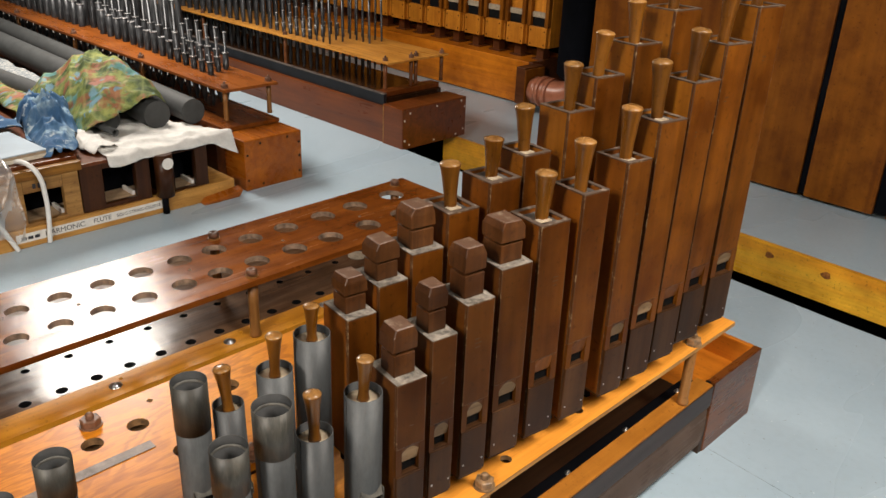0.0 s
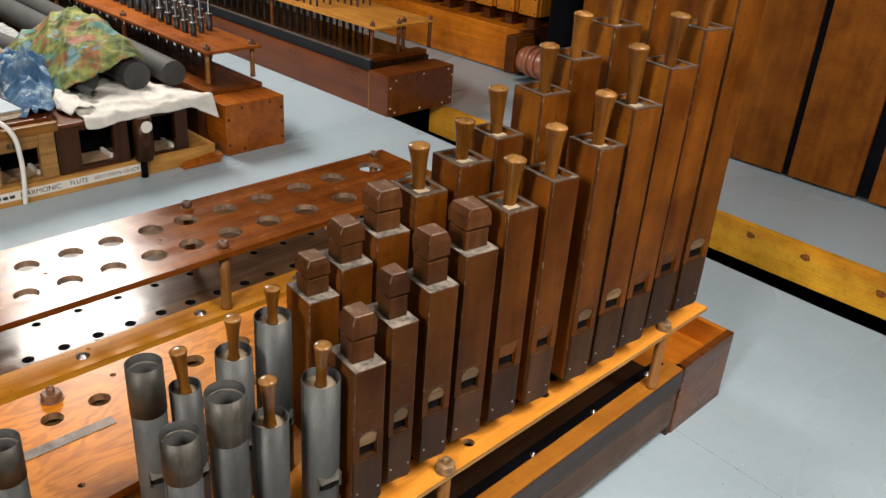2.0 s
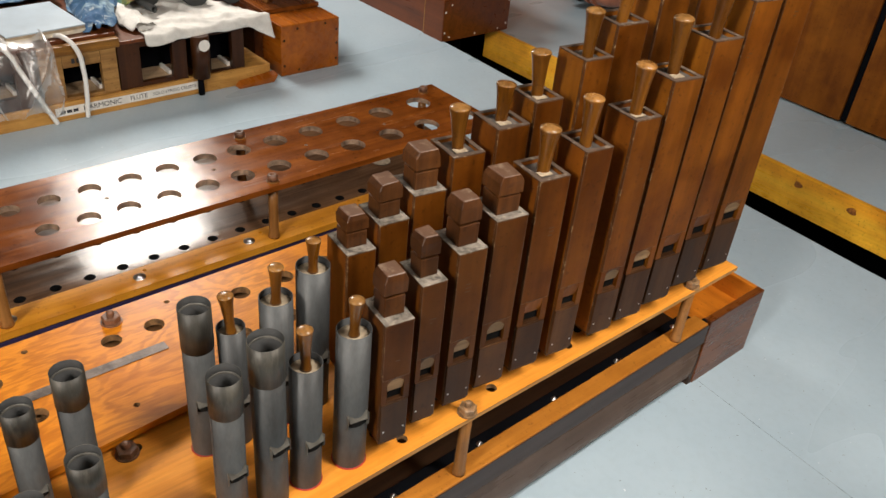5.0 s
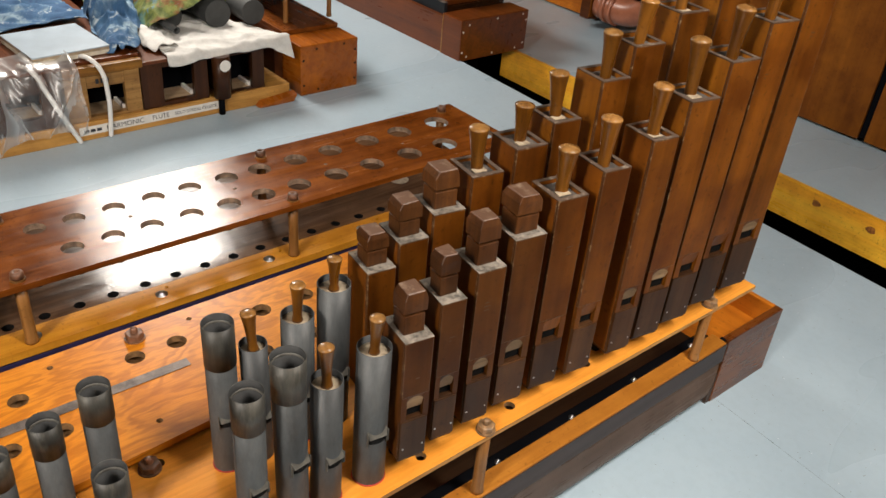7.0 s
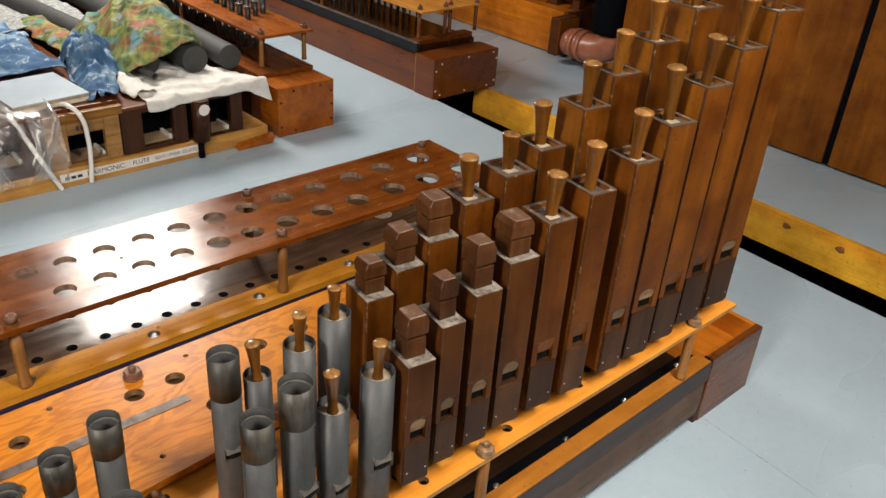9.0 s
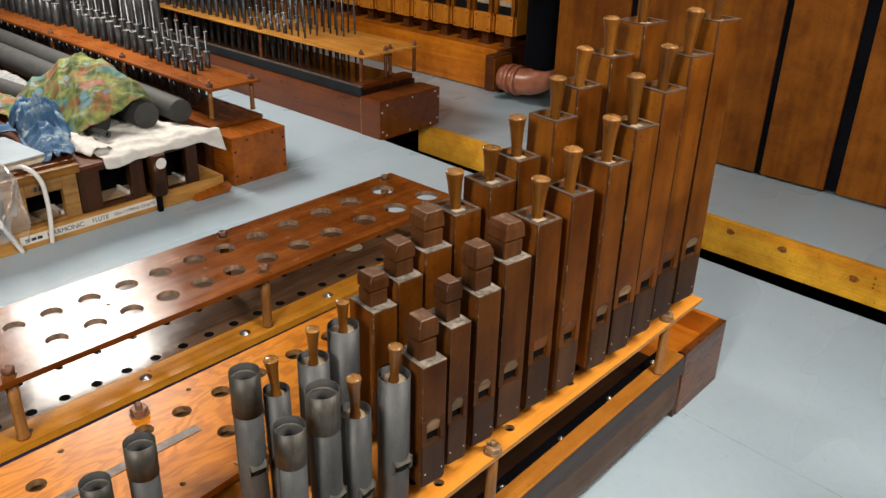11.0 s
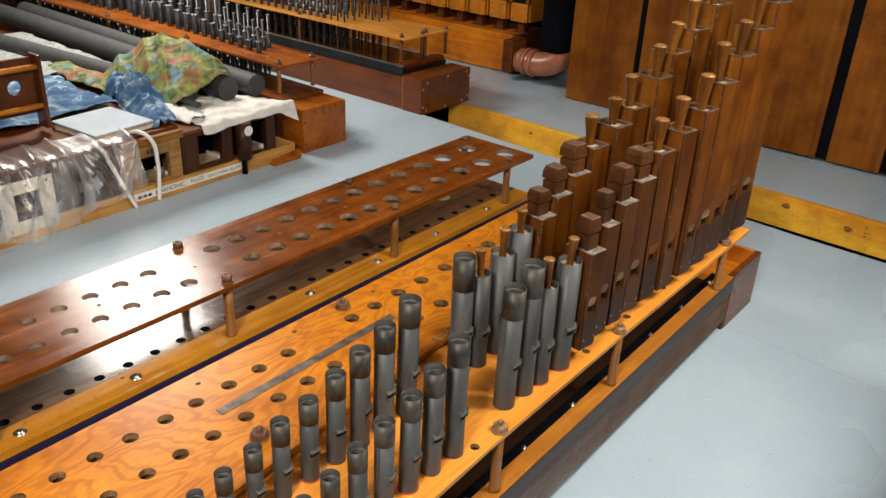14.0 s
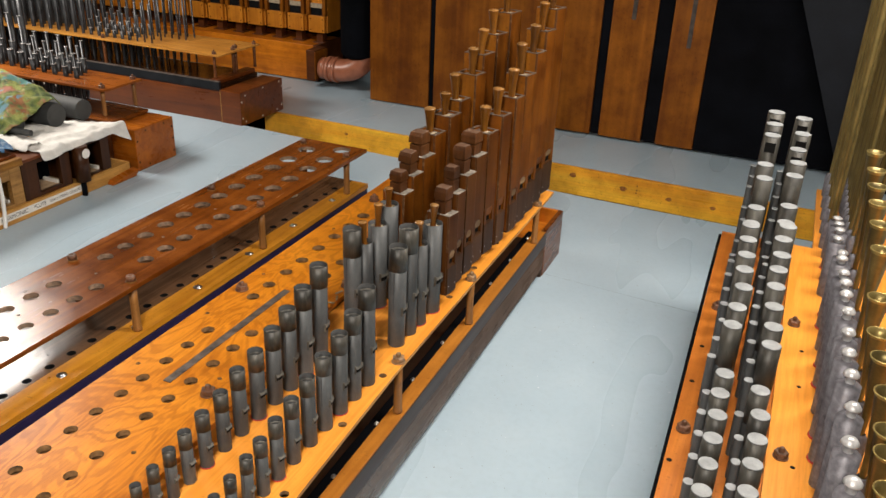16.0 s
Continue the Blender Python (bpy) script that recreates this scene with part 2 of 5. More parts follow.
REDBOX = wood("red_orange_chest", (0.27, 0.066, 0.004), (0.42, 0.12, 0.0085), "x", (0.2, 0.38), stain=0.6, vary=0.08, ring=16)
ORANGERED = wood("fresh_orange_wood", (0.5, 0.14, 0.01), (0.68, 0.22, 0.016), "x", (0.3, 0.45), stain=0.4, vary=0.05, ring=16)
BROWNBOX = wood("red_brown_chest", (0.098, 0.0235, 0.0036), (0.17, 0.043, 0.0065), "x", (0.24, 0.42), stain=0.5, vary=0.08, ring=16, spec=0.45)
BLOCKDARK = wood("dark_block_wood", (0.028, 0.0085, 0.0022), (0.066, 0.0215, 0.0048), "z", (0.25, 0.45), stain=0.7, vary=0.25, ring=16, spec=0.28)
DARKBOX = wood("dark_brown_chest", (0.07, 0.02, 0.005), (0.125, 0.038, 0.01), "x", (0.3, 0.45), stain=0.4, vary=0.08, ring=16)
FARRACK = wood("far_rack_board", (0.42, 0.17, 0.03), (0.68, 0.32, 0.06), "x", (0.25, 0.4), stain=0.4, vary=0.05)
POSTWOOD = wood("rack_post_wood", (0.2, 0.085, 0.022), (0.36, 0.17, 0.05), "z", (0.3, 0.45), vary=0.3)
ORANGEWOOD = wood("orange_pipe_wood", (0.5, 0.17, 0.012), (0.68, 0.26, 0.022), "z", (0.36, 0.5), stain=0.5, vary=0.1, ring=16)
BASSWOOD = wood("bass_pipe_wood", (0.165, 0.047, 0.003), (0.3, 0.1, 0.0065), "z", (0.34, 0.5), stain=0.75, vary=0.16, ring=7, spec=0.2)
BLOCKPALE = wood("dull_pale_block", (0.26, 0.13, 0.035), (0.44, 0.24, 0.072), "y", (0.35, 0.55), stain=0.6, vary=0.1)
OCHRE = wood("worn_ochre_wood", (0.2, 0.085, 0.012), (0.36, 0.165, 0.026), "y", (0.25, 0.45), stain=0.8, vary=0.05)
PLANKPINE = wood("old_pine_plank", (0.46, 0.22, 0.045), (0.68, 0.37, 0.095), "y", (0.4, 0.6), stain=0.5, vary=0.1)
SILLPALE = wood("pale_sill_wood", (0.42, 0.29, 0.17), (0.62, 0.46, 0.3), "y", (0.4, 0.6), stain=0.5, vary=0.1)
JOISTPINE = wood("yellow_joist_pine", (0.84, 0.33, 0.012), (1.0, 0.57, 0.045), "x", (0.22, 0.42), figure=0.25, stain=0.6, vary=0.02, ring=5, spec=0.5)
KNOT = paint("pine_knot", (0.34, 0.12, 0.02), 0.5, 0.35, 60)
FLOORGREY = floor_paint("grey_floor_paint")
SEAMGREY = paint("painted_floor_joint", (0.33, 0.42, 0.48), 0.5, 0.3, 30)
ZINC = paint("dull_zinc", (0.072, 0.077, 0.079), 0.52, 0.22, 14, 0.12, metal=0.12, dust=(0.1, 0.103, 0.1), vary=0.2, streak=0.3)
EARTIN = paint("dull_mouth_tin", (0.115, 0.108, 0.092), 0.5, 0.25, 40, 0.1, metal=0.2)
# Darkened zinc that paints the shade inside open pipes.
INNERSHADE = paint("shaded_inner_wall", (0.028, 0.029, 0.029), 0.7, 0.25, 30)
SEAMDARK = paint("solder_seam", (0.035, 0.037, 0.038), 0.55, 0.2, 30)
SLEEVE = paint("tarnished_sleeve", (0.055, 0.052, 0.043), 0.5, 0.36, 24, 0.12, metal=0.15, dust=(0.12, 0.112, 0.09), vary=0.22, streak=0.22)
# Near black that stands in for shade in openings and under pipes.
PIPEDARK = paint("deep_shade", (0.008, 0.008, 0.008), 0.9, 0.2, 20, spec=0.1)
BORE = paint("dusty_hole_wall", (0.26, 0.135, 0.05), 0.8, 0.35, 40)
BOREPALE = paint("pale_hole_wall", (0.27, 0.18, 0.12), 0.8, 0.35, 40)
CREAM = paint("cream_stopper_leather", (0.44, 0.35, 0.24), 0.8, 0.2, 60)
FELT = paint("red_felt", (0.5, 0.05, 0.035), 0.9, 0.2, 80)
DECKDARK = wood("dark_glossy_deck", (0.02, 0.009, 0.004), (0.045, 0.02, 0.009), "x", (0.12, 0.28), stain=0.6, vary=0.05, spec=0.5)
UNDERBROWN = wood("dusty_under_board", (0.17, 0.09, 0.036), (0.3, 0.17, 0.075), "y", (0.5, 0.7), stain=0.7, vary=0.05)
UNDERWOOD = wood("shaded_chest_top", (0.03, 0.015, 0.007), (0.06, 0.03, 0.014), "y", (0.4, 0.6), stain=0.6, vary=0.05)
# Serves real black parts and places coloured black for deep shade.
BLACK = paint("black_paint_and_shade", (0.0035, 0.004, 0.006), 0.85, 0.3, 4, spec=0.06)
LEDGEBLACK = paint("dark_grey_ledge", (0.011, 0.012, 0.015), 0.5, 0.3, 12, spec=0.35)
NAVY = paint("navy_chest_side", (0.021, 0.014, 0.06), 0.55, 0.2, 10)
STEEL = paint("bright_screw_steel", (0.6, 0.6, 0.6), 0.3, 0.1, 60, metal=1.0)
RULER = paint("worn_steel_rule", (0.2, 0.165, 0.145), 0.42, 0.3, 30, 0.05, metal=0.5)
SLIDEDARK = paint("dull_slide_metal", (0.07, 0.055, 0.045), 0.5, 0.3, 30, metal=0.3)
PALENUT = paint("pale_brown_nut", (0.3, 0.175, 0.085), 0.45, 0.3, 60, 0.08, vary=0.2)
NUTWOOD = paint("brown_nut", (0.17, 0.08, 0.045), 0.45, 0.3, 60, 0.08, vary=0.35)
DARKTIN = paint("dark_tin", (0.05, 0.052, 0.056), 0.34, 0.3, 20, 0.05, metal=0.4, vary=0.35)
TIN = paint("pale_tin", (0.6, 0.6, 0.6), 0.34, 0.2, 30, metal=0.35)
PALECAP = paint("pale_cap", (0.29, 0.305, 0.31), 0.55, 0.16, 30)
LAVENDER = paint("spotted_tin", (0.17, 0.165, 0.185), 0.48, 0.25, 50, 0.05, metal=0.25)
BRASS = paint("aged_brass", (0.2, 0.15, 0.05), 0.36, 0.2, 12, 0.02, metal=0.6, vary=0.3)
BRASSRIM = paint("bright_brass_rim", (0.5, 0.38, 0.13), 0.3, 0.15, 20, 0.02, metal=0.7)
TERRA = paint("terracotta_plastic", (0.36, 0.13, 0.07), 0.32, 0.15, 12)
LINEN = paint("white_canvas", (0.71, 0.7, 0.665), 0.9, 0.1, 12, 0.3)
LAGGING = paint("grey_tube", (0.05, 0.053, 0.053), 0.7, 0.14, 20, 0.1)
WALLPLASTER = paint("room_wall_paint", (0.5, 0.49, 0.46), 0.85, 0.08, 3)
WHITEPLASTIC = paint("white_cable_sheath", (0.8, 0.79, 0.76), 0.35, 0.03, 30)
PLATEIVORY = paint("ivory_plate", (0.72, 0.66, 0.53), 0.5, 0.12, 30)
TAPE = paint("white_label_tape", (0.74, 0.71, 0.66), 0.6, 0.05, 40)
INK = paint("black_ink", (0.02, 0.02, 0.025), 0.6, 0.05, 40)
SLABGREY = paint("pale_grey_board", (0.4, 0.49, 0.57), 0.4, 0.05, 10)
SLABEDGE = paint("board_edge", (0.42, 0.33, 0.22), 0.7, 0.2, 40)


def print_cloth(name, cols, scale, base, splash=None):
    m, nt, p = nodes_of(name)
    vec, plain, oi = coords(nt)
    a = noise_of(nt, plain, scale, 3, 0.6, 1.5)
    b = noise_of(nt, plain, scale * 1.7, 4, 0.6, 0.8)
    col = ramp(nt, a, [(0.28 + 0.44 * k / (len(cols) - 1), c) for k, c in enumerate(cols)])
    col = mix(nt, col, base, ramp(nt, b, [(0.45, (0, 0, 0)), (0.6, (0.75, 0.75, 0.75))]))
    if splash:
        col = mix(nt, col, splash, ramp(nt, noise_of(nt, plain, 19, 4, 0.6, 0.6), [(0.6, (0, 0, 0)), (0.65, (0.85, 0.85, 0.85))]))
    weave = noise_of(nt, plain, 240, 2, 0.5)
    nt.links.new(mix(nt, col, ramp(nt, weave, [(0.35, (0.75, 0.75, 0.75)), (0.6, (1, 1, 1))]), 0.5, "MULTIPLY"), p.inputs["Base Color"])
    p.inputs["Roughness"].default_value = 0.85
    bump(nt, weave, p, 0.2, 0.002)
    return m


def patch_cloth(name):
    """A soft patchwork print: leaf green with rust, teal, rose and straw patches and thin crossing lines."""
    m, nt, p = nodes_of(name)
    tc = nt.nodes.new("ShaderNodeTexCoord")
    turn = add(nt, "ShaderNodeMapping", Rotation=(0.0, 0.0, 0.6), Scale=(0.9, 0.9, 0.65))
    nt.links.new(tc.outputs["Object"], turn.inputs["Vector"])
    col = ramp(nt, noise_of(nt, turn.outputs[0], 16, 4, 0.6), [(0.35, (0.028, 0.05, 0.01)), (0.5, (0.1, 0.135, 0.025)), (0.65, (0.25, 0.27, 0.06))])
    for shift, scale, lo, hi, tint in ((3.1, 8.5, 0.55, 0.62, (0.06, 0.2, 0.2)), (8.7, 9.5, 0.53, 0.6, (0.24, 0.07, 0.025)), (14.2, 11, 0.57, 0.66, (0.34, 0.13, 0.09)), (21.9, 12, 0.6, 0.66, (0.35, 0.29, 0.13)), (30.4, 14, 0.6, 0.66, (0.13, 0.26, 0.33))):
        off = add(nt, "ShaderNodeMapping", Location=(shift, -shift, shift))
        nt.links.new(turn.outputs[0], off.inputs["Vector"])
        mask = noise_of(nt, off.outputs[0], scale, 3, 0.55, 0.4)
        col = mix(nt, col, tint, ramp(nt, mask, [(lo, (0, 0, 0)), (hi, (0.85, 0.85, 0.85))]))
    for axis in ("X", "Y"):
        wav = add(nt, "ShaderNodeTexWave", Scale=4.0, Distortion=4.0, Detail=2.0)
        wav.bands_direction = axis
        nt.links.new(turn.outputs[0], wav.inputs["Vector"])
        col = mix(nt, col, (0.3, 0.34, 0.1), ramp(nt, wav.outputs[1], [(0.9, (0, 0, 0)), (1.0, (0.25, 0.25, 0.25))]))
    weave = noise_of(nt, tc.outputs["Object"], 240, 2, 0.5)
    nt.links.new(mix(nt, col, ramp(nt, weave, [(0.35, (0.75, 0.75, 0.75)), (0.6, (1, 1, 1))]), 0.4, "MULTIPLY"), p.inputs["Base Color"])
    p.inputs["Roughness"].default_value = 0.8
    bump(nt, weave, p, 0.2, 0.002)
    return m


PLAID = patch_cloth("green_print_cloth")
TIEDYE = print_cloth("blue_dyed_cloth", [(0.018, 0.055, 0.14), (0.04, 0.115, 0.24), (0.06, 0.15, 0.28), (0.28, 0.4, 0.48), (0.035, 0.1, 0.22)], 5, (0.032, 0.1, 0.22), (0.42, 0.5, 0.55))
PAPERPRINT = print_cloth("printed_paper", [(0.3, 0.31, 0.3), (0.12, 0.15, 0.18), (0.42, 0.42, 0.4), (0.17, 0.18, 0.18)], 26, (0.28, 0.29, 0.28))


def clear_film(name):
    """Thin clear film: clear body, sharp gloss that grows towards grazing view."""
    m, nt, p = nodes_of(name)
    tc = nt.nodes.new("ShaderNodeTexCoord")
    mp = add(nt, "ShaderNodeMapping", Rotation=(0.5, 0.0, 0.0), Scale=(1.0, 1.0, 0.35))
    nt.links.new(tc.outputs["Object"], mp.inputs["Vector"])
    b = add(nt, "ShaderNodeBump", Strength=0.2, Distance=0.02)
    nt.links.new(noise_of(nt, mp.outputs[0], 11, 2, 0.5, 0.8), b.inputs["Height"])
    gl = add(nt, "ShaderNodeBsdfGlossy", Color=(0.95, 0.95, 0.95, 1), Roughness=0.3)
    fr = add(nt, "ShaderNodeFresnel", IOR=1.6)
    tr = nt.nodes.new("ShaderNodeBsdfTransparent")
    mx = nt.nodes.new("ShaderNodeMixShader")
    for n in (gl, fr):
        nt.links.new(b.outputs[0], n.inputs["Normal"])
    nt.links.new(scalar(nt, fr.outputs[0], 0.05, 0.45), mx.inputs[0])
    milk = add(nt, "ShaderNodeBsdfDiffuse", Color=(0.75, 0.76, 0.77, 1))
    haze = nt.nodes.new("ShaderNodeMixShader")
    nt.links.new(ramp(nt, noise_of(nt, mp.outputs[0], 9, 4, 0.6, 0.6), [(0.4, (0.05, 0.05, 0.05)), (0.7, (0.3, 0.3, 0.3))]), haze.inputs[0])
    nt.links.new(tr.outputs[0], haze.inputs[1])
    nt.links.new(milk.outputs[0], haze.inputs[2])
    nt.links.new(haze.outputs[0], mx.inputs[1])
    nt.links.new(gl.outputs[0], mx.inputs[2])
    nt.links.new(mx.outputs[0], nt.nodes["Material Output"].inputs["Surface"])
    return m


FILM = clear_film("clear_polythene")

# ---- building helpers ----


def box(bm, x0, x1, y0, y1, z0, z1, bevel=0.0, mat=0, edge=-1):
    vs = [bm.verts.new((x, y, z)) for x in (x0, x1) for y in (y0, y1) for z in (z0, z1)]
    quads = [(0, 1, 3, 2), (4, 6, 7, 5), (0, 4, 5, 1), (2, 3, 7, 6), (0, 2, 6, 4), (1, 5, 7, 3)]
    fs = [bm.faces.new([vs[k] for k in q]) for q in quads]
    for f in fs:
        f.material_index = mat
    if bevel:
        es = list({e for f in fs for e in f.edges})
        bmesh.ops.bevel(bm, geom=es, offset=bevel, segments=2, affect="EDGES", profile=0.6, material=edge)
    return bm


def lathe(bm, profile, seg=20, cx=0.0, cy=0.0, mat=0, smooth=True, mats=None):
    """Turns (radius, height) points round a vertical line; a radius of 0 closes an end."""
    rings = []
    for r, z in profile:
        if r < 1e-6:
            rings.append([bm.verts.new((cx, cy, z))])
        else:
            rings.append([bm.verts.new((cx + r * math.cos(2 * math.pi * k / seg), cy + r * math.sin(2 * math.pi * k / seg), z)) for k in range(seg)])
    for n, (a, b) in enumerate(zip(rings, rings[1:])):
        for k in range(seg):
            q = [a[k % len(a)], a[(k + 1) % len(a)], b[(k + 1) % len(b)], b[k % len(b)]]
            q = [v for i, v in enumerate(q) if v not in q[:i]]
            if len(q) > 2:
                f = bm.faces.new(q)
                f.smooth = smooth
                f.material_index = mats[n] if mats else mat
    return bm


def plate(bm, x0, x1, y0, y1, z0, z1, holes, seg=18, outline=None, walls=0, edges=0):
    """A board with round holes right through it."""
    def loop(pts):
        vs = [bm.verts.new((x, y, z1)) for x, y in pts]
        return [bm.edges.new((vs[k], vs[(k + 1) % len(vs)])) for k in range(len(vs))]
    loops = loop(outline or [(x0, y0), (x1, y0), (x1, y1), (x0, y1)])
    for hx, hy, r in holes:
        loops += loop([(hx + r * math.cos(2 * math.pi * k / seg), hy + r * math.sin(2 * math.pi * k / seg)) for k in range(seg)])
    bmesh.ops.triangle_fill(bm, use_beauty=True, use_dissolve=False, edges=loops)
    top = list(bm.faces)
    low = bmesh.ops.extrude_face_region(bm, geom=top)["geom"]
    bmesh.ops.translate(bm, vec=(0, 0, z0 - z1), verts=[v for v in low if isinstance(v, bmesh.types.BMVert)])
    bmesh.ops.recalc_face_normals(bm, faces=list(bm.faces))
    if walls:
        for f in bm.faces:
            if abs(f.normal.z) < 0.5:
                c = f.calc_center_median()
                if any((c.x - hx) ** 2 + (c.y - hy) ** 2 < (r + 0.001) ** 2 for hx, hy, r in holes):
                    f.material_index = walls
                elif edges:
                    f.material_index = edges
    return bm


def rod(bm, a, b, r0, r1, seg=16, cap=True, mat=0):
    """A round bar or cone from a to b."""
    a, b = Vector(a), Vector(b)
    turn = (b - a).to_track_quat("Z", "Y").to_matrix()
    ra = [bm.verts.new(a + turn @ Vector((r0 * math.cos(2 * math.pi * k / seg), r0 * math.sin(2 * math.pi * k / seg), 0))) for k in range(seg)]
    rb = [bm.verts.new(b + turn @ Vector((r1 * math.cos(2 * math.pi * k / seg), r1 * math.sin(2 * math.pi * k / seg), 0))) for k in range(seg)]
    for k in range(seg):
        f = bm.faces.new((ra[k], ra[(k + 1) % seg], rb[(k + 1) % seg], rb[k]))
        f.smooth, f.material_index = True, mat
    if cap:
        bm.faces.new(ra[::-1]).material_index = mat
        bm.faces.new(rb).material_index = mat
    return bm


def link(name, bm, materials):
    me = bpy.data.meshes.new(name)
    bm.to_mesh(me)
    bm.free()
    for m in materials if isinstance(materials, (list, tuple)) else (materials,):
        me.materials.append(m)
    return new(name, me)


def part(name, bm, material, parent, label=""):
    ob = link(name, bm, material)
    ob.parent = parent
    return tagged(ob, label)


def thing(name, label, category, group="", at=(0, 0, 0)):
    ob = new(name)
    ob.empty_display_size = 0.05
    ob.location = at
    return tagged(ob, label, category, group)


def solid(name, bm, material, label="", category="", group="", kind="", at=(0, 0, 0)):
    ob = link(name, bm, material)
    ob.location = at
    return tagged(ob, label, category, group, kind)


def B():
    return bmesh.new()


def nut(at, group, size=0.02, stud=True, metal=None):
    """A hexagonal nut with its washer and the end of the stud."""
    ob = thing("rack_nut", "brown hexagonal nut and washer on a rack stud", "nut", group, at)
    part("washer", lathe(B(), [(0, 0), (size * 1.2, 0), (size * 1.2, 0.003), (0, 0.004)], 16, smooth=False), metal or NUTWOOD, ob)
    part("hexagon", lathe(B(), [(0, 0.004), (size * 1.06, 0.004), (size * 1.08, 0.0175), (size * 0.95, 0.019), (0, 0.019)], 6, smooth=False), metal or NUTWOOD, ob)
    if stud:
        part("stud", lathe(B(), [(size * 0.42, 0.0191), (size * 0.45, 0.0215), (size * 0.39, 0.0235), (size * 0.45, 0.0255), (size * 0.39, 0.0275), (size * 0.42, 0.0295), (size * 0.3, 0.032), (0, 0.0325)], 12), metal or NUTWOOD, ob)
    return ob


def knob(at, group, r=0.0175):
    """A round wooden stud head on its washer."""
    ob = thing("rack_bolt", "brown round wooden bolt head on a rack board", "bolt", group, at)
    part("washer", lathe(B(), [(0, 0), (r * 1.1, 0), (r * 1.1, 0.004), (0, 0.004)], 16, smooth=False), POSTWOOD, ob)
    part("head", lathe(B(), [(0, 0.0042), (r * 0.92, 0.0042), (r * 0.95, 0.019), (r * 0.8, 0.023), (r * 0.35, 0.0235), (r * 0.3, 0.02), (0, 0.02)], 14), NUTWOOD, ob)
    return ob


def screw(at, group, r=0.012):
    ob = solid("round_head_screw", lathe(B(), [(r * 1.5, 0), (r * 1.5, 0.0015), (r, 0.002), (r * 0.85, 0.006), (r * 0.4, 0.009), (0, 0.0095)], 14), STEEL,
               "bright steel round-head screw in the chest top", "screw", group, at=at)
    return ob


def turned_post(at, height, group, r=0.014, timber=POSTWOOD):
    prof = [(0, 0), (r * 1.15, 0), (r * 1.15, height * 0.05), (r, height * 0.1), (r * 0.98, height * 0.6), (r * 1.06, height), (0, height)]
    return solid("rack_post", lathe(B(), prof, 14), timber, "turned wooden post holding up a rack board", "post", group, at=at)

# ---- the room ----
bm = B()
columns = [(-9.0, 3.62, 0.0), (-3.3, 3.29, 0.0), (-0.66, 3.235, -0.048), (2.9, 3.16, -0.05)]
rows = [[bm.verts.new((x, y, z - d)) for y, d in ((-4.0, 0.0), (edge, 0.0), (edge, 0.03), (-4.0, 0.03))] for x, edge, z in columns]
for a, b in zip(rows, rows[1:]):
    for k in range(4):
        bm.faces.new((a[k], b[k], b[(k + 1) % 4], a[(k + 1) % 4]))
bm.faces.new(rows[0])
bm.faces.new(rows[-1][::-1])
bmesh.ops.recalc_face_normals(bm, faces=list(bm.faces))
solid("floor", bm, FLOORGREY, "blue-grey painted board floor", "floor", kind="structure")
joint = solid("floor_joint", box(B(), 0.0, 0.8, -0.001, 0.001, -0.006, 0.0005), SEAMGREY, "fine filled joint between two floor boards", "floor joint", kind="structure", at=(-0.628, 2.09, -0.0483))
joint.rotation_euler = (0, 0, radians(-4.4))
# Coloured black so the gap above it looks dark.
solid("floor_under_gap", box(B(), -9, 2.9, 2.6, 5.7, -0.75, -0.7), BLACK, "floor below the gap, coloured black for lack of light", "floor", kind="structure")
bm = box(B(), -9, 2.9, 3.83, 5.7, -0.085, -0.06)
for v in bm.verts:
    v.co.z += 0.011 * (-1.0 - v.co.x) if v.co.x > -5 else 0.03
solid("floor_far", bm, FLOORGREY, "blue-grey painted platform beyond the gap", "floor", kind="structure")
joist = thing("beam", "yellow varnished pine joist with dark knots", "beam", at=(0, 3.83, 0))
tagged(joist, kind="structure")
bm = box(B(), -3.5, 2.9, -0.035, -0.0005, -0.262, -0.063, 0.003)
for v in bm.verts:
    v.co.z += 0.011 * (-1.0 - v.co.x)
timber = part("joist", bm, JOISTPINE, joist)
for kx, kz, kr in ((-1.222, -0.115, 0.022), (-0.94, -0.118, 0.024), (-0.583, -0.15, 0.024), (-0.27, -0.165, 0.019), (0.02, -0.17, 0.018), (-2.75, -0.13, 0.014), (-2.25, -0.2, 0.016), (-1.95, -0.15, 0.012)):
    bm = B()
    ring = [bm.verts.new((kx + kr * (1 + 0.2 * math.sin(3 * a + kx * 9)) * math.cos(a), -0.0362, kz + 0.011 * (-1.0 - kx) + 0.75 * kr * math.sin(a))) for a in [2 * math.pi * k / 14 for k in range(14)]]
    mid = bm.verts.new((kx, -0.0375, kz + 0.011 * (-1.0 - kx)))
    for k in range(14):
        bm.faces.new((ring[k], ring[(k + 1) % 14], mid))
    part("knot", bm, KNOT, timber, "dark pine knot")
for kz in (-0.12, -0.15, -0.17):
    part("nail_hole", rod(B(), (-0.49, -0.033, kz), (-0.49, -0.0358, kz), 0.006, 0.006, 8), KNOT, timber)
solid("wall_north", box(B(), -9, 3.0, 5.7, 5.8, -0.75, 3.2), BLACK, "black back wall of the chamber", "wall", kind="structure")
# Unseen walls and ceiling, added to close the room and bounce light.
solid("wall_south", box(B(), -9, 3.0, -4.1, -4.0, -0.75, 3.2), WALLPLASTER, "unseen plain wall added to bounce light", "wall", kind="structure")
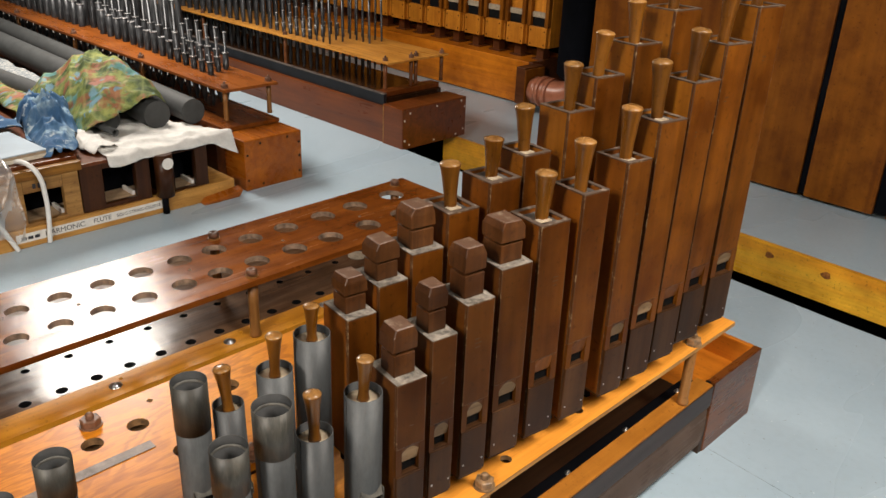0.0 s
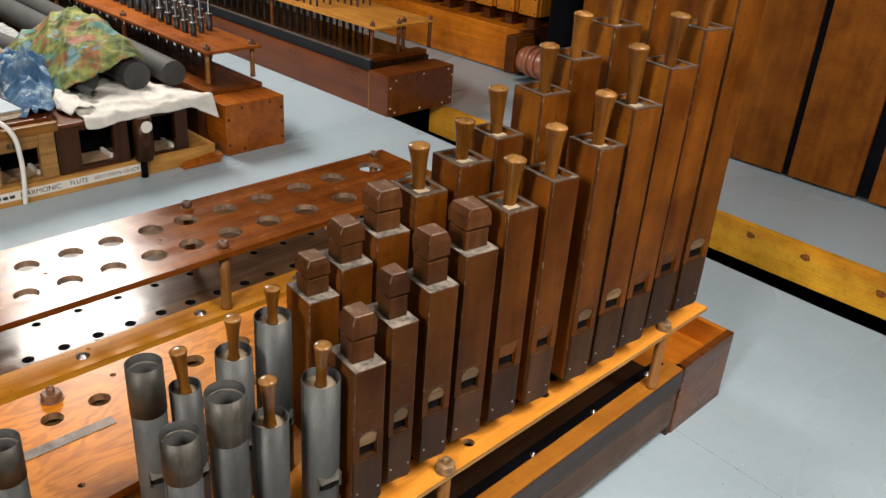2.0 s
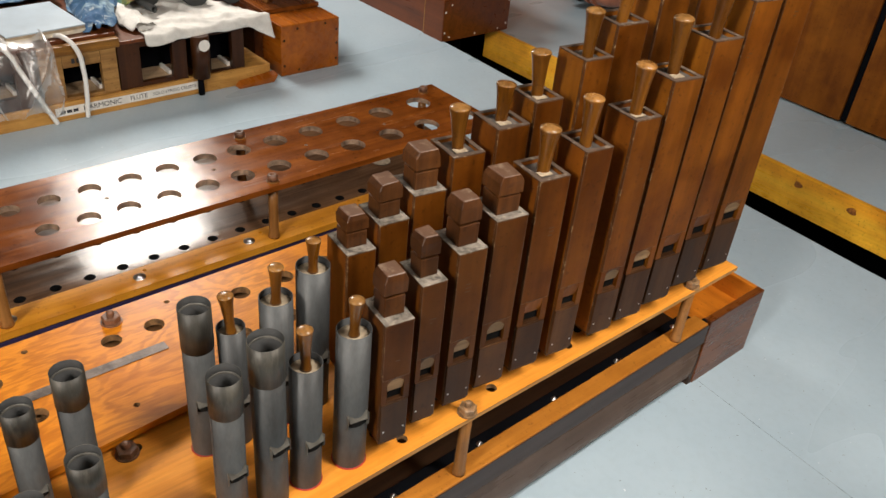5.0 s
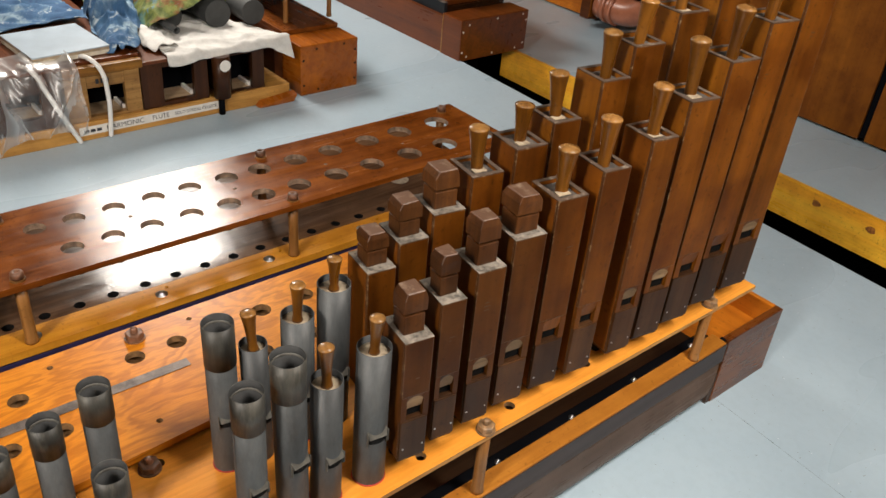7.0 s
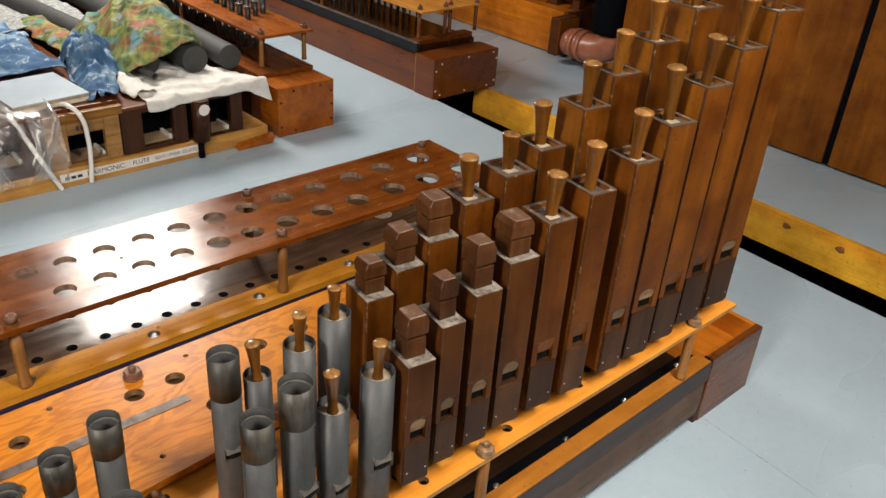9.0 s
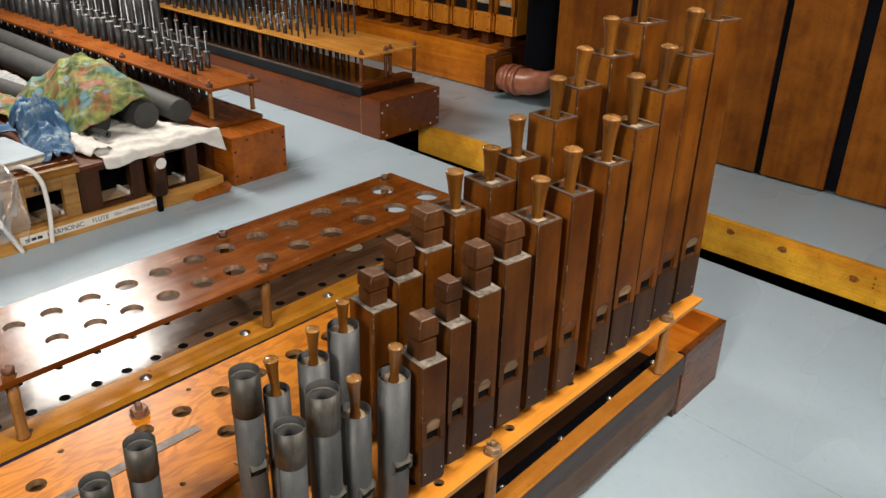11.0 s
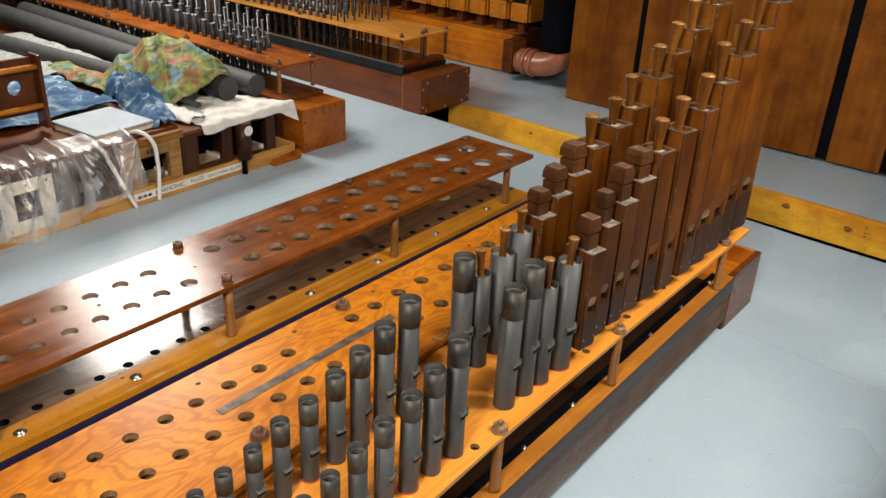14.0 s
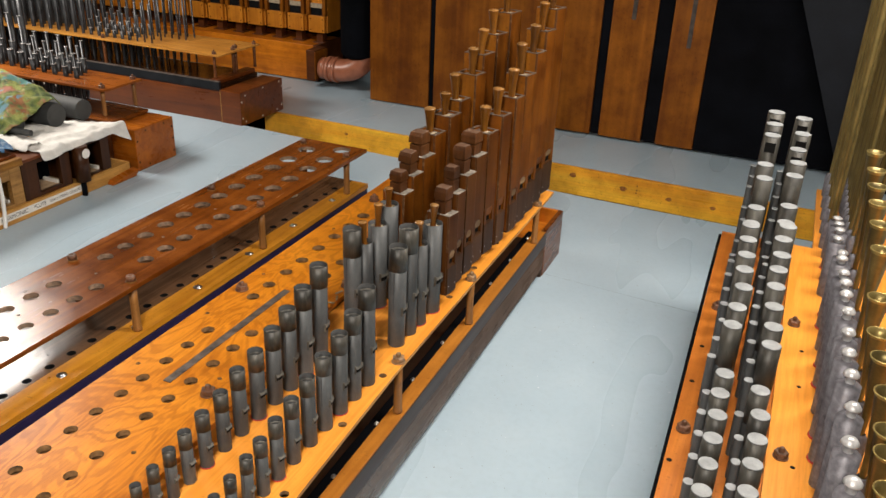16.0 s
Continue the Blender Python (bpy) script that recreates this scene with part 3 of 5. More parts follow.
solid("wall_west", box(B(), -9.1, -9.0, -4.1, 5.8, -0.75, 3.2), WALLPLASTER, "unseen plain wall added to bounce light", "wall", kind="structure")
solid("wall_east", box(B(), 2.9, 3.0, -4.0, 5.7, -0.75, 3.2), WALLPLASTER, "unseen plain wall added to bounce light", "wall", kind="structure")
solid("ceiling", box(B(), -9.1, 3.0, -4.1, 5.8, 3.2, 3.3), WALLPLASTER, "unseen plain ceiling added to bounce light", "ceiling", kind="structure")

# tall bass pipes that stand like boards against the back
for x0, x1 in ((-2.98, -2.435), (-2.39, -1.465), (-1.425, -1.047), (-0.975, -0.648), (-0.535, -0.258)):
    ob = thing("bass_pipe", "tall square orange-brown wooden bass pipe", "organ pipe", "bass pipes along the back", ((x0 + x1) / 2, 4.62, -0.06))
    w = (x1 - x0) / 2
    part("front_board", box(B(), -w, w, 0, 0.03, 0.0, 2.7, 0.004), BASSWOOD, ob)
    part("side_board", box(B(), -w, -w + 0.03, 0.0305, 0.35, 0.0, 2.7, 0.003), BASSWOOD, ob)
    part("side_board", box(B(), w - 0.03, w, 0.0305, 0.35, 0.0, 2.7, 0.003), BASSWOOD, ob)
    part("back_board", box(B(), -w + 0.0305, w - 0.0305, 0.32, 0.35, 0.0, 2.7, 0.003), BASSWOOD, ob)
    if x0 > -1:
        part("tuning_slide", box(B(), -0.018, 0.012, -0.006, -0.0005, 0.9 if x0 < -0.6 else 0.74, 1.7, 0.001), SLIDEDARK, ob, "grey metal tuning slide")
# Black strips set into the gaps to paint the darkness between the pipes.
for x0, x1 in ((-2.433, -2.392), (-1.463, -1.427), (-1.045, -0.977), (-0.646, -0.537)):
    solid("filler_board", box(B(), x0, x1, 4.63, 4.655, -0.05, 2.7, 0.002), BLACK, "narrow black strip for the dark gap between two bass pipes", "board", "boards between the bass pipes")
solid("black_board", box(B(), -0.256, 2.6, 4.625, 4.66, -0.06, 3.0, 0.004), BLACK, "large matt black panel standing at the back", "panel")
bm = box(B(), 0.62, 2.6, 4.4, 4.44, -0.09, 3.0, 0.004)
for v in bm.verts:
    if v.co.x < 1:
        v.co.x -= 0.41 * (v.co.z - 0.3)
solid("slanted_partition", bm, paint("dark_grey_panel", (0.011, 0.013, 0.018), 0.7, 0.15, 6, spec=0.2), "dark blue-grey partition with a sloping edge", "partition")

# ---- main chest with the wooden pipes ----
chest = thing("wind_chest", "brown wooden organ wind chest with open racks", "wind chest")
# Body colour kept near black to paint the shade below the rack.
part("body", box(B(), -1.38, -0.68, -1.9, 2.04, -0.05, 0.15, 0.004), UNDERWOOD, chest, "chest top coloured dark for the shade under the rack")


def sheared(bm, k, y0):
    for v in bm.verts:
        v.co.x += k * (y0 - v.co.y)
    return bm


bm = B()
profile = [(-0.66, 0.176), (-0.634, 0.176), (-0.6325, 0.15), (-0.631, 0.11), (-0.63, 0.07), (-0.6305, 0.035), (-0.634, 0.005), (-0.641, -0.02), (-0.652, -0.036), (-0.66, -0.04)]
ends = [[bm.verts.new((x, y, z)) for x, z in profile] for y in (-1.9, 2.04)]
for k in range(len(profile) - 1):
    bm.faces.new((ends[0][k], ends[0][k + 1], ends[1][k + 1], ends[1][k])).smooth = k > 0
bm.faces.new(ends[0])
bm.faces.new(ends[1][::-1])
part("front_panel", sheared(bm, 0.012, 2.04), CHESTSIDE, chest, "worn grey-brown front board with a rounded foot")
# Black strip behind the foot paints the shadow where chest meets floor.
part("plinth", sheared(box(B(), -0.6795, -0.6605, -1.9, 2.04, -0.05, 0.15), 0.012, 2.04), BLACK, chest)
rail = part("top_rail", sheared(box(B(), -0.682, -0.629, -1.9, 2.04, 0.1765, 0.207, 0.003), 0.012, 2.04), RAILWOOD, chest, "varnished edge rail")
# Rail edge carried lower in dark grey, painting the shade under the rail.
part("rail_edge", sheared(box(B(), -0.6285, -0.6258, -1.9, 2.04, 0.135, 0.203, 0.0008), 0.012, 2.04), RAILSHADE, rail, "purple-grey rail edge with shade painted below it")
# Ledge added to carry the screws, black like the shaded gap around it.
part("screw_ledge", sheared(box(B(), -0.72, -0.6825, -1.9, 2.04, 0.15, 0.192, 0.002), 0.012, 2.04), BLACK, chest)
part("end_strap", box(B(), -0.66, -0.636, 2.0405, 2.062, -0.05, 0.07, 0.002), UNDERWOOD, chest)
# Solid block coloured black to read as a shaded recess.
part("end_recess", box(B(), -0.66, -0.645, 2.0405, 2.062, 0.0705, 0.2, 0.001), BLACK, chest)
part("end_box", box(B(), -1.38, -0.6595, 2.0625, 2.345, -0.05, 0.11, 0.003), CHESTBROWN, chest, "open box at the end of the chest")
part("end_box_side", box(B(), -0.6585, -0.6325, 2.0625, 2.3645, -0.05, 0.2, 0.003), ENDBOX, chest, "red-brown side of the open box")
part("end_box_side", box(B(), -1.38, -0.659, 2.3455, 2.3645, -0.04, 0.2, 0.003), ORANGERED, chest)
part("end_box_floor", box(B(), -1.37, -0.6595, 2.063, 2.345, 0.1105, 0.122), ORANGERED, chest)

# front rack board: pipe holes stay covered by the pipes, the free ones are open
free = [(-0.642, 0.308, 0.0125), (-0.632, 0.04, 0.0125), (-0.622, -0.27, 0.0125), (-0.615, -0.56, 0.0125), (-0.95, 0.42, 0.012), (-0.94, 0.72, 0.011), (-0.668, 1.399, 0.013), (-0.664, 1.137, 0.013), (-0.658, 0.872, 0.012)]
solid("front_rack_board", plate(B(), 0, 0, 0, 0, 0.39, 0.402, free, outline=[(-0.985, -1.9), (-0.57, -1.9), (-0.588, -0.26), (-0.613, 0.35), (-0.62, 1.0), (-0.623, 2.09), (-0.985, 2.09)], walls=1, edges=2), [RACKPINE, BORE, RACKEDGE], "orange varnished thin rack board on posts", "rack board")
inner = [1.32, 1.195, 1.073, 0.947, 0.823, 0.71, 0.598, 0.497, 0.243, 0.14, 0.039, -0.064, -0.153, -0.249, -0.34, -0.43, -0.52, -0.6]
outer = [1.3, 1.16, 1.02, 0.878, 0.75, 0.63, 0.289, 0.189, 0.089, -0.015, -0.114, -0.205, -0.293, -0.388, -0.475, -0.56]
holes = [(-1.258 + 0.01 * min(1, max(0, 1 - y)), y, 0.018 + 0.0075 * (y + 0.5) / 1.5) for y in inner] + [(-1.112, y, 0.018 + 0.0075 * (y + 0.5) / 1.5) for y in outer]
holes += [(x, y, 0.007) for x, y in ((-1.32, 0.659), (-1.312, -0.011), (-1.045, 0.033), (-1.035, -0.339), (-1.302, 1.14), (-1.32, 0.33), (-1.03, 0.46))]
solid("plywood_rack_panel", plate(B(), 0, 0, 0, 0, 0.417, 0.435, holes, outline=[(-1.35, -1.9), (-0.885, -1.9), (-0.918, -0.3), (-0.978, 0.62), (-0.982, 2.085), (-1.372, 2.085)], walls=1), [PLYWOOD, BORE], "figured orange plywood panel with two rows of pipe holes", "rack board")
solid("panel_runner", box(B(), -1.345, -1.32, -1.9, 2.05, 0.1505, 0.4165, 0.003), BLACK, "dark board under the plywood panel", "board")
solid("panel_runner", box(B(), -1.03, -1.005, -1.9, 2.05, 0.1505, 0.4165, 0.003), CHESTBROWN, "dark board under the plywood panel", "board")
for y in (1.888, 1.039, 0.401, -0.4, -1.1):
    turned_post((-0.643 + 0.006 * (1.9 - y), y, 0.2072), 0.1825, "front rack posts")
    nut((-0.643 + 0.006 * (1.9 - y), y, 0.4022), "front rack nuts", 0.019, metal=PALENUT)
for x, y in ((-1.318, 0.523), (-1.0, 0.72), (-1.3, 1.5)):
    nut((x, y, 0.4352), "plywood panel nuts", 0.02)
for x, y in ((-0.945, 0.4), (-1.025, -0.045)):
    nut((x, y, 0.4022 if x > -1 else 0.4352), "bolts along the plywood edge", 0.02)
for y in (1.95, 1.68, 1.42, 1.15, 0.88, 0.61, 0.33, 0.05, -0.22, -0.5, -0.78):
    screw((-0.694 + 0.012 * (2.04 - y), y, 0.1922), "screws in the edge rail", 0.006)
solid("under_board", box(B(), -1.319, -1.031, -1.9, 2.05, 0.388, 0.405, 0.002), UNDERBROWN, "dusty brown board under the plywood panel", "board")
# steel rule lying on the plywood
solid("steel_ruler", box(B(), -0.0135, 0.0135, -0.32, 0.32, 0.0, 0.0015), RULER, "worn steel rule lying on the plywood panel", "ruler", at=(-1.172, 0.27, 0.4353))
for k, (x, y, r) in enumerate(((-0.99, 0.58, 0.3), (-1.0, 0.66, 1.2), (-0.985, 0.62, 2.0))):
    bm = box(B(), -0.016, 0.016, -0.003, 0.003, 0, 0.004, 0.001)
    ob = solid("wood_splinter", bm, CREAM, "pale splinter lying on the plywood edge", "splinter", at=(x, y, 0.4353))
    ob.rotation_euler = (0, 0, r)

# ---- wooden pipes ----
# each pipe: near side, far side, front face, rim height, top of its stopper, height of its front cap
R_PIPES = [(0.798, 0.864, -0.634, 0.752, 0.846, 0.104), (0.889, 0.948, -0.644, 0.802, 0.893, 0.109), (0.975, 1.044, -0.644, 0.842, 0.943, 0.111),
           (1.068, 1.148, -0.646, 0.882, 0.966, 0.112), (1.174, 1.254, -0.64, 0.941, 1.034, 0.125), (1.283, 1.358, -0.63, 0.982, 1.08, 0.13),
           (1.424, 1.5, -0.625, 1.018, 1.128, 0.122), (1.525, 1.614, -0.624, 1.086, 1.207, 0.138), (1.642, 1.735, -0.626, 1.154, 1.262, 0.138),
           (1.775, 1.868, -0.632, 1.22, 1.333, 0.147), (1.913, 2.016, -0.632, 1.29, 1.41, 0.142)]
L_PIPES = [(0.851, 0.92, -0.832, 0.776, 0.853), (0.93, 1.003, -0.834, 0.82, 0.9), (1.014, 1.094, -0.83, 0.863, 0.95), (1.116, 1.2, -0.834, 0.922, 1.014),
           (1.219, 1.307, -0.816, 0.967, 1.047), (1.334, 1.414, -0.824, 1.002, 1.1), (1.464, 1.549, -0.815, 1.077, 1.178), (1.569, 1.664, -0.826, 1.138, 1.234),
           (1.712, 1.808, -0.818, 1.195, 1.292), (1.866, 1.972, -0.818, 1.262, 1.37)]
BASE = 0.452


def handle_profile(length, r=0.0205):
    return [(0, 0), (r * 0.82, 0), (r * 0.74, length * 0.06), (r * 0.64, length * 0.16), (r * 0.68, length * 0.4), (r * 0.88, length * 0.74), (r * 1.06, length * 0.91),
            (r * 1.1, length * 0.94), (r * 1.02, length * 0.962), (r * 0.6, length * 0.99), (0, length)]


def turned_handle(length, r, parent, label, seg=20):
    return part("handle", lathe(B(), handle_profile(length, r), seg, mats=[0] * 7 + [1] * 3), [HANDLE, HANDLETOP], parent, label)


def wooden_pipe(y0, y1, xf, top, crown, cap, blocked, group, rng, body=PIPEWOOD, face=FRONTWOOD):
    w, h = (y1 - y0) - 0.004, top - BASE
    d = 0.092 + 0.2 * (w - 0.066)
    wall = 0.0095 + 0.05 * (w - 0.066)
    label = "dark mahogany square organ pipe with a notched block stopper" if blocked else "mahogany square organ pipe with a turned stopper handle"
    ob = thing("wooden_organ_pipe", label, "organ pipe", group, (xf - d / 2, (y0 + y1) / 2, BASE))
    ob.rotation_euler = (radians(rng.uniform(-0.25, 0.25)), radians(rng.uniform(-0.3, 0.3)), radians(rng.uniform(-9.5, -7.5)))
    a, b = d / 2, w / 2
    mouth = 0.027 + 0.1 * (w - 0.066)
    mw = b * 0.6
    # four boards; the front one starts above the mouth
    part("side_board", box(B(), -a, a - 0.006, -b, -b + wall, 0.0, h, 0.0018, 0, 1), [body, WORNEDGE], ob)
    part("side_board", box(B(), -a, a - 0.006, b - wall, b, 0.0, h, 0.0018, 0, 1), [body, WORNEDGE], ob)
    part("back_board", box(B(), -a, -a + wall, -b + wall, b - wall, 0.0, h - 0.0005), body, ob)
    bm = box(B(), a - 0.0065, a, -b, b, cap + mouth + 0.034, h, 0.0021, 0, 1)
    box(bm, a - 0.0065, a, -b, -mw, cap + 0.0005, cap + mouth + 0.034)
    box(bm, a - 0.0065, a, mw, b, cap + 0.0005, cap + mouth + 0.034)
    # darker wood than the sides, standing for less light on this face
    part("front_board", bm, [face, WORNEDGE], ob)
    # sloping lip over the mouth
    bm = B()
    z0, z1 = cap + mouth, cap + mouth + 0.034
    span = [mw * (k / 4 - 1) for k in range(9)]
    drop = rng.uniform(0.008, 0.016)
    arch = [z1 - 0.003 - drop * abs(y / mw) ** 2.5 for y in span]
    low = [bm.verts.new((a - 0.0062, y, z0)) for y in span]
    under = [bm.verts.new((a - 0.0085, y, z0)) for y in span]
    bow = [bm.verts.new((a - 0.0012, y, z)) for y, z in zip(span, arch)]
    head = [bm.verts.new((a - 0.0004, y, z1)) for y in span]
    for k in range(8):
        bm.faces.new((low[k], low[k + 1], bow[k + 1], bow[k]))
        bm.faces.new((under[k], under[k + 1], low[k + 1], low[k]))
        bm.faces.new((bow[k], bow[k + 1], head[k + 1], head[k])).material_index = 1
    part("lip", bm, [LIPWOOD if rng.random() < 0.75 else face, face], ob, "paler sloping mouth lip")
    # near-black block paints the shade inside the mouth
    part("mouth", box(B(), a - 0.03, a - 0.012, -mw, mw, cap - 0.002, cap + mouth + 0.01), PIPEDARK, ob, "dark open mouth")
    front_cap = part("cap", box(B(), a - 0.0062, a + 0.0016, -b + 0.001, b - 0.001, 0.002, cap, 0.002), CAPWOOD, ob, "dark front cap below the mouth")
    for _ in range(rng.randint(0, 2)):
        ys, zs = rng.uniform(-0.6, 0.3) * b, h - rng.uniform(0.06, 0.17)
        for n in range(rng.randint(1, 3)):
            part("pencil_mark", box(B(), a, a + 0.0003, ys, ys + rng.uniform(0.006, 0.016), zs - 0.009 * n, zs - 0.009 * n + 0.0016), PENCIL, ob)
    part("mouth_sill", box(B(), a - 0.012, a - 0.001, -mw, mw, cap + 0.0002, cap + 0.004, 0.001), CAPWOOD, ob)
    for s in (-1, 1):
        part("cap_screw", rod(B(), (a + 0.0017, s * b * 0.72, 0.03), (a + 0.0024, s * b * 0.72, 0.03), 0.0022, 0.0022, 8), STEEL, front_cap, "bright screw")
    # foot coloured near black for the shade under the pipe
    part("foot", lathe(B(), [(0.012, -0.006), (0.012, -0.0495)], 12, -0.024), PIPEDARK, ob)
    part("bottom_board", box(B(), -a + 0.002, a - 0.003, -b + 0.002, b - 0.002, -0.006, -0.0005), CAPWOOD, ob)
    # worn rim
    bm = B()
    for x0, x1, yy0, yy1 in ((-a, a, -b, -b + wall), (-a, a, b - wall, b), (-a, -a + wall, -b + wall, b - wall), (a - wall, a, -b + wall, b - wall)):
        box(bm, x0, x1, yy0, yy1, h + 0.0002, h + 0.0012)
    part("rim", bm, RIMDUST if blocked else RIMWOOD, ob, "pale dusty worn rim")
    if blocked:
        part("stopper", box(B(), -a + wall, a - wall, -b + wall, b - wall, h - 0.02, h + 0.0006), RIMDUST, ob, "dusty stopper top")
        s, t = 0.7 * min(a, b), crown - top
        bm = box(B(), -s, s, -s, s, h + 0.0008, h + 0.46 * t, 0.002)
        box(bm, -s * 0.66, s * 0.66, -s * 0.66, s * 0.66, h + 0.46 * t, h + 0.53 * t)
        z2, z3, z4 = h + 0.53 * t, h + 0.84 * t, h + t
        s2 = s * 1.08
        nick = lambda: rng.uniform(-0.0016, 0.0016)
        lo, md = ([bm.verts.new((x * s2 + nick(), y * s2 + nick(), z)) for x, y in ((-1, -1), (1, -1), (1, 1), (-1, 1))] for z in (z2, z3))
        hi = [bm.verts.new((x * s2 * 0.9 + nick(), y * s2 * 0.74 + nick(), z4 + nick())) for x, y in ((-1, -1), (1, -1), (1, 1), (-1, 1))]
        for k in range(4):
            bm.faces.new((lo[k], lo[(k + 1) % 4], md[(k + 1) % 4], md[k]))
            bm.faces.new((md[k], md[(k + 1) % 4], hi[(k + 1) % 4], hi[k]))
        bm.faces.new(hi).material_index = 1
        bm.faces.new(lo[::-1])
        rim_edges = [e for e in bm.edges if all(v in hi or v in md for v in e.verts)]
        bmesh.ops.bevel(bm, geom=rim_edges, offset=0.0016, segments=1, affect="EDGES", profile=0.5, material=-1)
        part("block_handle", bm, [BLOCKWOOD, BLOCKTOP], ob, "square block with a saw groove and chamfered top")
    else:
        part("stopper", box(B(), -a + wall, a - wall, -b + wall, b - wall, h - 0.06, h - 0.006 - 0.006 * rng.random()), INSIDE, ob, "dusty stopper sunk in the pipe")
        hd = turned_handle(crown - top + 0.03, 0.0205, ob, "turned honey-coloured wooden handle")
        hd.location = (rng.uniform(-0.004, 0.004), rng.uniform(-0.004, 0.004), h - 0.028)
        hd.rotation_euler = (radians(rng.uniform(-3, 3)), radians(rng.uniform(-3, 3)), 0)
        if rng.random() < 0.6:
            part("leather_scrap", box(B(), 0.004, 0.022, -0.018, 0.012, h - 0.0055, h - 0.0035), CREAM, ob, "scrap of pale leather")
    return ob


rng = random.Random(4)
for k, (y0, y1, xf, top, crown, cap) in enumerate(R_PIPES):
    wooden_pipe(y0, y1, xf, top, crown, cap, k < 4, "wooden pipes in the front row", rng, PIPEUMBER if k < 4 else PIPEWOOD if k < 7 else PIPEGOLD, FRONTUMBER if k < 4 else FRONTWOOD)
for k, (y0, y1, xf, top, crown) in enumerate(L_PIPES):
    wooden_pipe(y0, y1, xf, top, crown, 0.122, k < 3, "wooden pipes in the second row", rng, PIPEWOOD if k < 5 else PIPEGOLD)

# ---- metal pipes ----


def metal_pipe(x, y, r, top, group, rng, sleeve=0.0, stopped=None, felt=False, ears=True):
    z0 = 0.4025
    h = top - z0
    label = "grey zinc pipe closed by a wooden stopper handle" if stopped else ("open grey zinc pipe with a tarnished tuning sleeve" if sleeve else "open grey zinc pipe")
    ob = thing("metal_organ_pipe", label, "organ pipe", group, (x, y, z0))
    ob.rotation_euler = (radians(rng.uniform(-0.7, 0.7)), radians(rng.uniform(-0.7, 0.7)), radians(rng.uniform(-14, 14)))
    hb = h - 0.017 if sleeve else h
    # inner face uses the darkened zinc, as painted shade
    part("body", lathe(B(), [(r, 0.0), (r, h * 0.34), (r * 1.004, h * 0.345), (r, h * 0.35), (r, hb), (r - 0.0012, hb), (r - 0.0012, max(0.02, hb - 0.12))], 24, mats=[0, 0, 0, 0, 0, 1]), [ZINC, INNERSHADE], ob)
    # foot darkened to match the shade below the rack
    part("foot", lathe(B(), [(r * 0.9, -0.0002), (r * 0.9, -0.0004), (0, -0.0005)], 14), PIPEDARK, ob)
    part("seam", box(B(), -0.0011, 0.0011, -r - 0.0004, -r + 0.0006, h * 0.36, hb - 0.002), SEAMDARK, ob)
    if sleeve:
        collar = part("tuning_sleeve", lathe(B(), [(r + 0.0002, h - sleeve), (r + 0.001, h - sleeve), (r + 0.001, h), (r + 0.0001, h), (r + 0.0001, h - 0.03)], 24, mats=[0, 0, 0, 1]), [SLEEVE, INNERSHADE], ob, "tarnished tuning sleeve")
        part("inner_edge", lathe(B(), [(r - 0.0003, hb), (r - 0.0003, hb + 0.0008), (r - 0.0014, hb + 0.0008), (r - 0.0014, hb - 0.004)], 24), EARTIN, collar, "bright inner pipe edge")
    mz, mw = h * 0.345, r * 0.62
    if ears:
        bm = B()
        n = 5
        for k in range(n):
            a0, a1 = -0.65 + 1.3 * k / n, -0.65 + 1.3 * (k + 1) / n
            q = [bm.verts.new(((r + 0.0008) * math.cos(a), (r + 0.0008) * math.sin(a), z)) for a, z in ((a0, mz), (a1, mz), (a1, mz + 0.5 * r), (a0, mz + 0.5 * r))]
            bm.faces.new(q)
        # dark patch on the body, drawn as the shaded slot
        part("mouth", bm, PIPEDARK, ob, "dark mouth slot")
        for s in (-1, 1):
            bm = box(B(), -0.004, 0.24 * r, -0.0006, 0.0006, -0.4 * r, 0.9 * r)
            for v in bm.verts:
                if v.co.x > 0 and v.co.z < 0:
                    v.co.z += 0.4 * r
            ear = part("ear", bm, EARTIN, ob, "thin tin ear beside the mouth")
            ear.location, ear.rotation_euler = (r * 0.8, s * mw, mz), (0, 0, s * 0.15)
        bm = B()
        upper = [bm.verts.new((x, y, z)) for x, y, z in ((r * 0.8, -mw, mz + r), (r * 0.8, mw, mz + r), (r + 0.0035, mw * 0.9, mz + 0.5 * r), (r + 0.0035, -mw * 0.9, mz + 0.5 * r), (r * 0.8, -mw, mz + 0.46 * r), (r * 0.8, mw, mz + 0.46 * r))]
        for q in ((3, 2, 1, 0), (4, 5, 2, 3), (0, 4, 3), (1, 2, 5), (0, 1, 5, 4)):
            bm.faces.new([upper[k] for k in q])
        part("lip", bm, EARTIN, ob, "pale upper lip")
    if felt:
        part("felt_collar", lathe(B(), [(r, 0.0002), (r + 0.0022, 0.0002), (r + 0.002, 0.0018), (r, 0.0022)], 20), FELT, ob, "red felt collar")
    if stopped:
        part("stopper", lathe(B(), [(r - 0.0014, h - 0.03), (r - 0.0014, h - 0.016), (0, h - 0.014)], 20), CREAM, ob, "cream leather stopper")
        hd = turned_handle(stopped - top + 0.015, 0.0142, ob, "turned wooden handle", 18)
        hd.location = (0, 0, h - 0.015)
        hd.rotation_euler = (radians(rng.uniform(-3, 3)), radians(rng.uniform(-3, 3)), 0)
    else:
        # near-black disc closes the tube and paints its depth as shade
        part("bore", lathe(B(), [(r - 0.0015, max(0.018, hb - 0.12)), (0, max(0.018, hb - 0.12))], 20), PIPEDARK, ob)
    return ob


rng = random.Random(9)
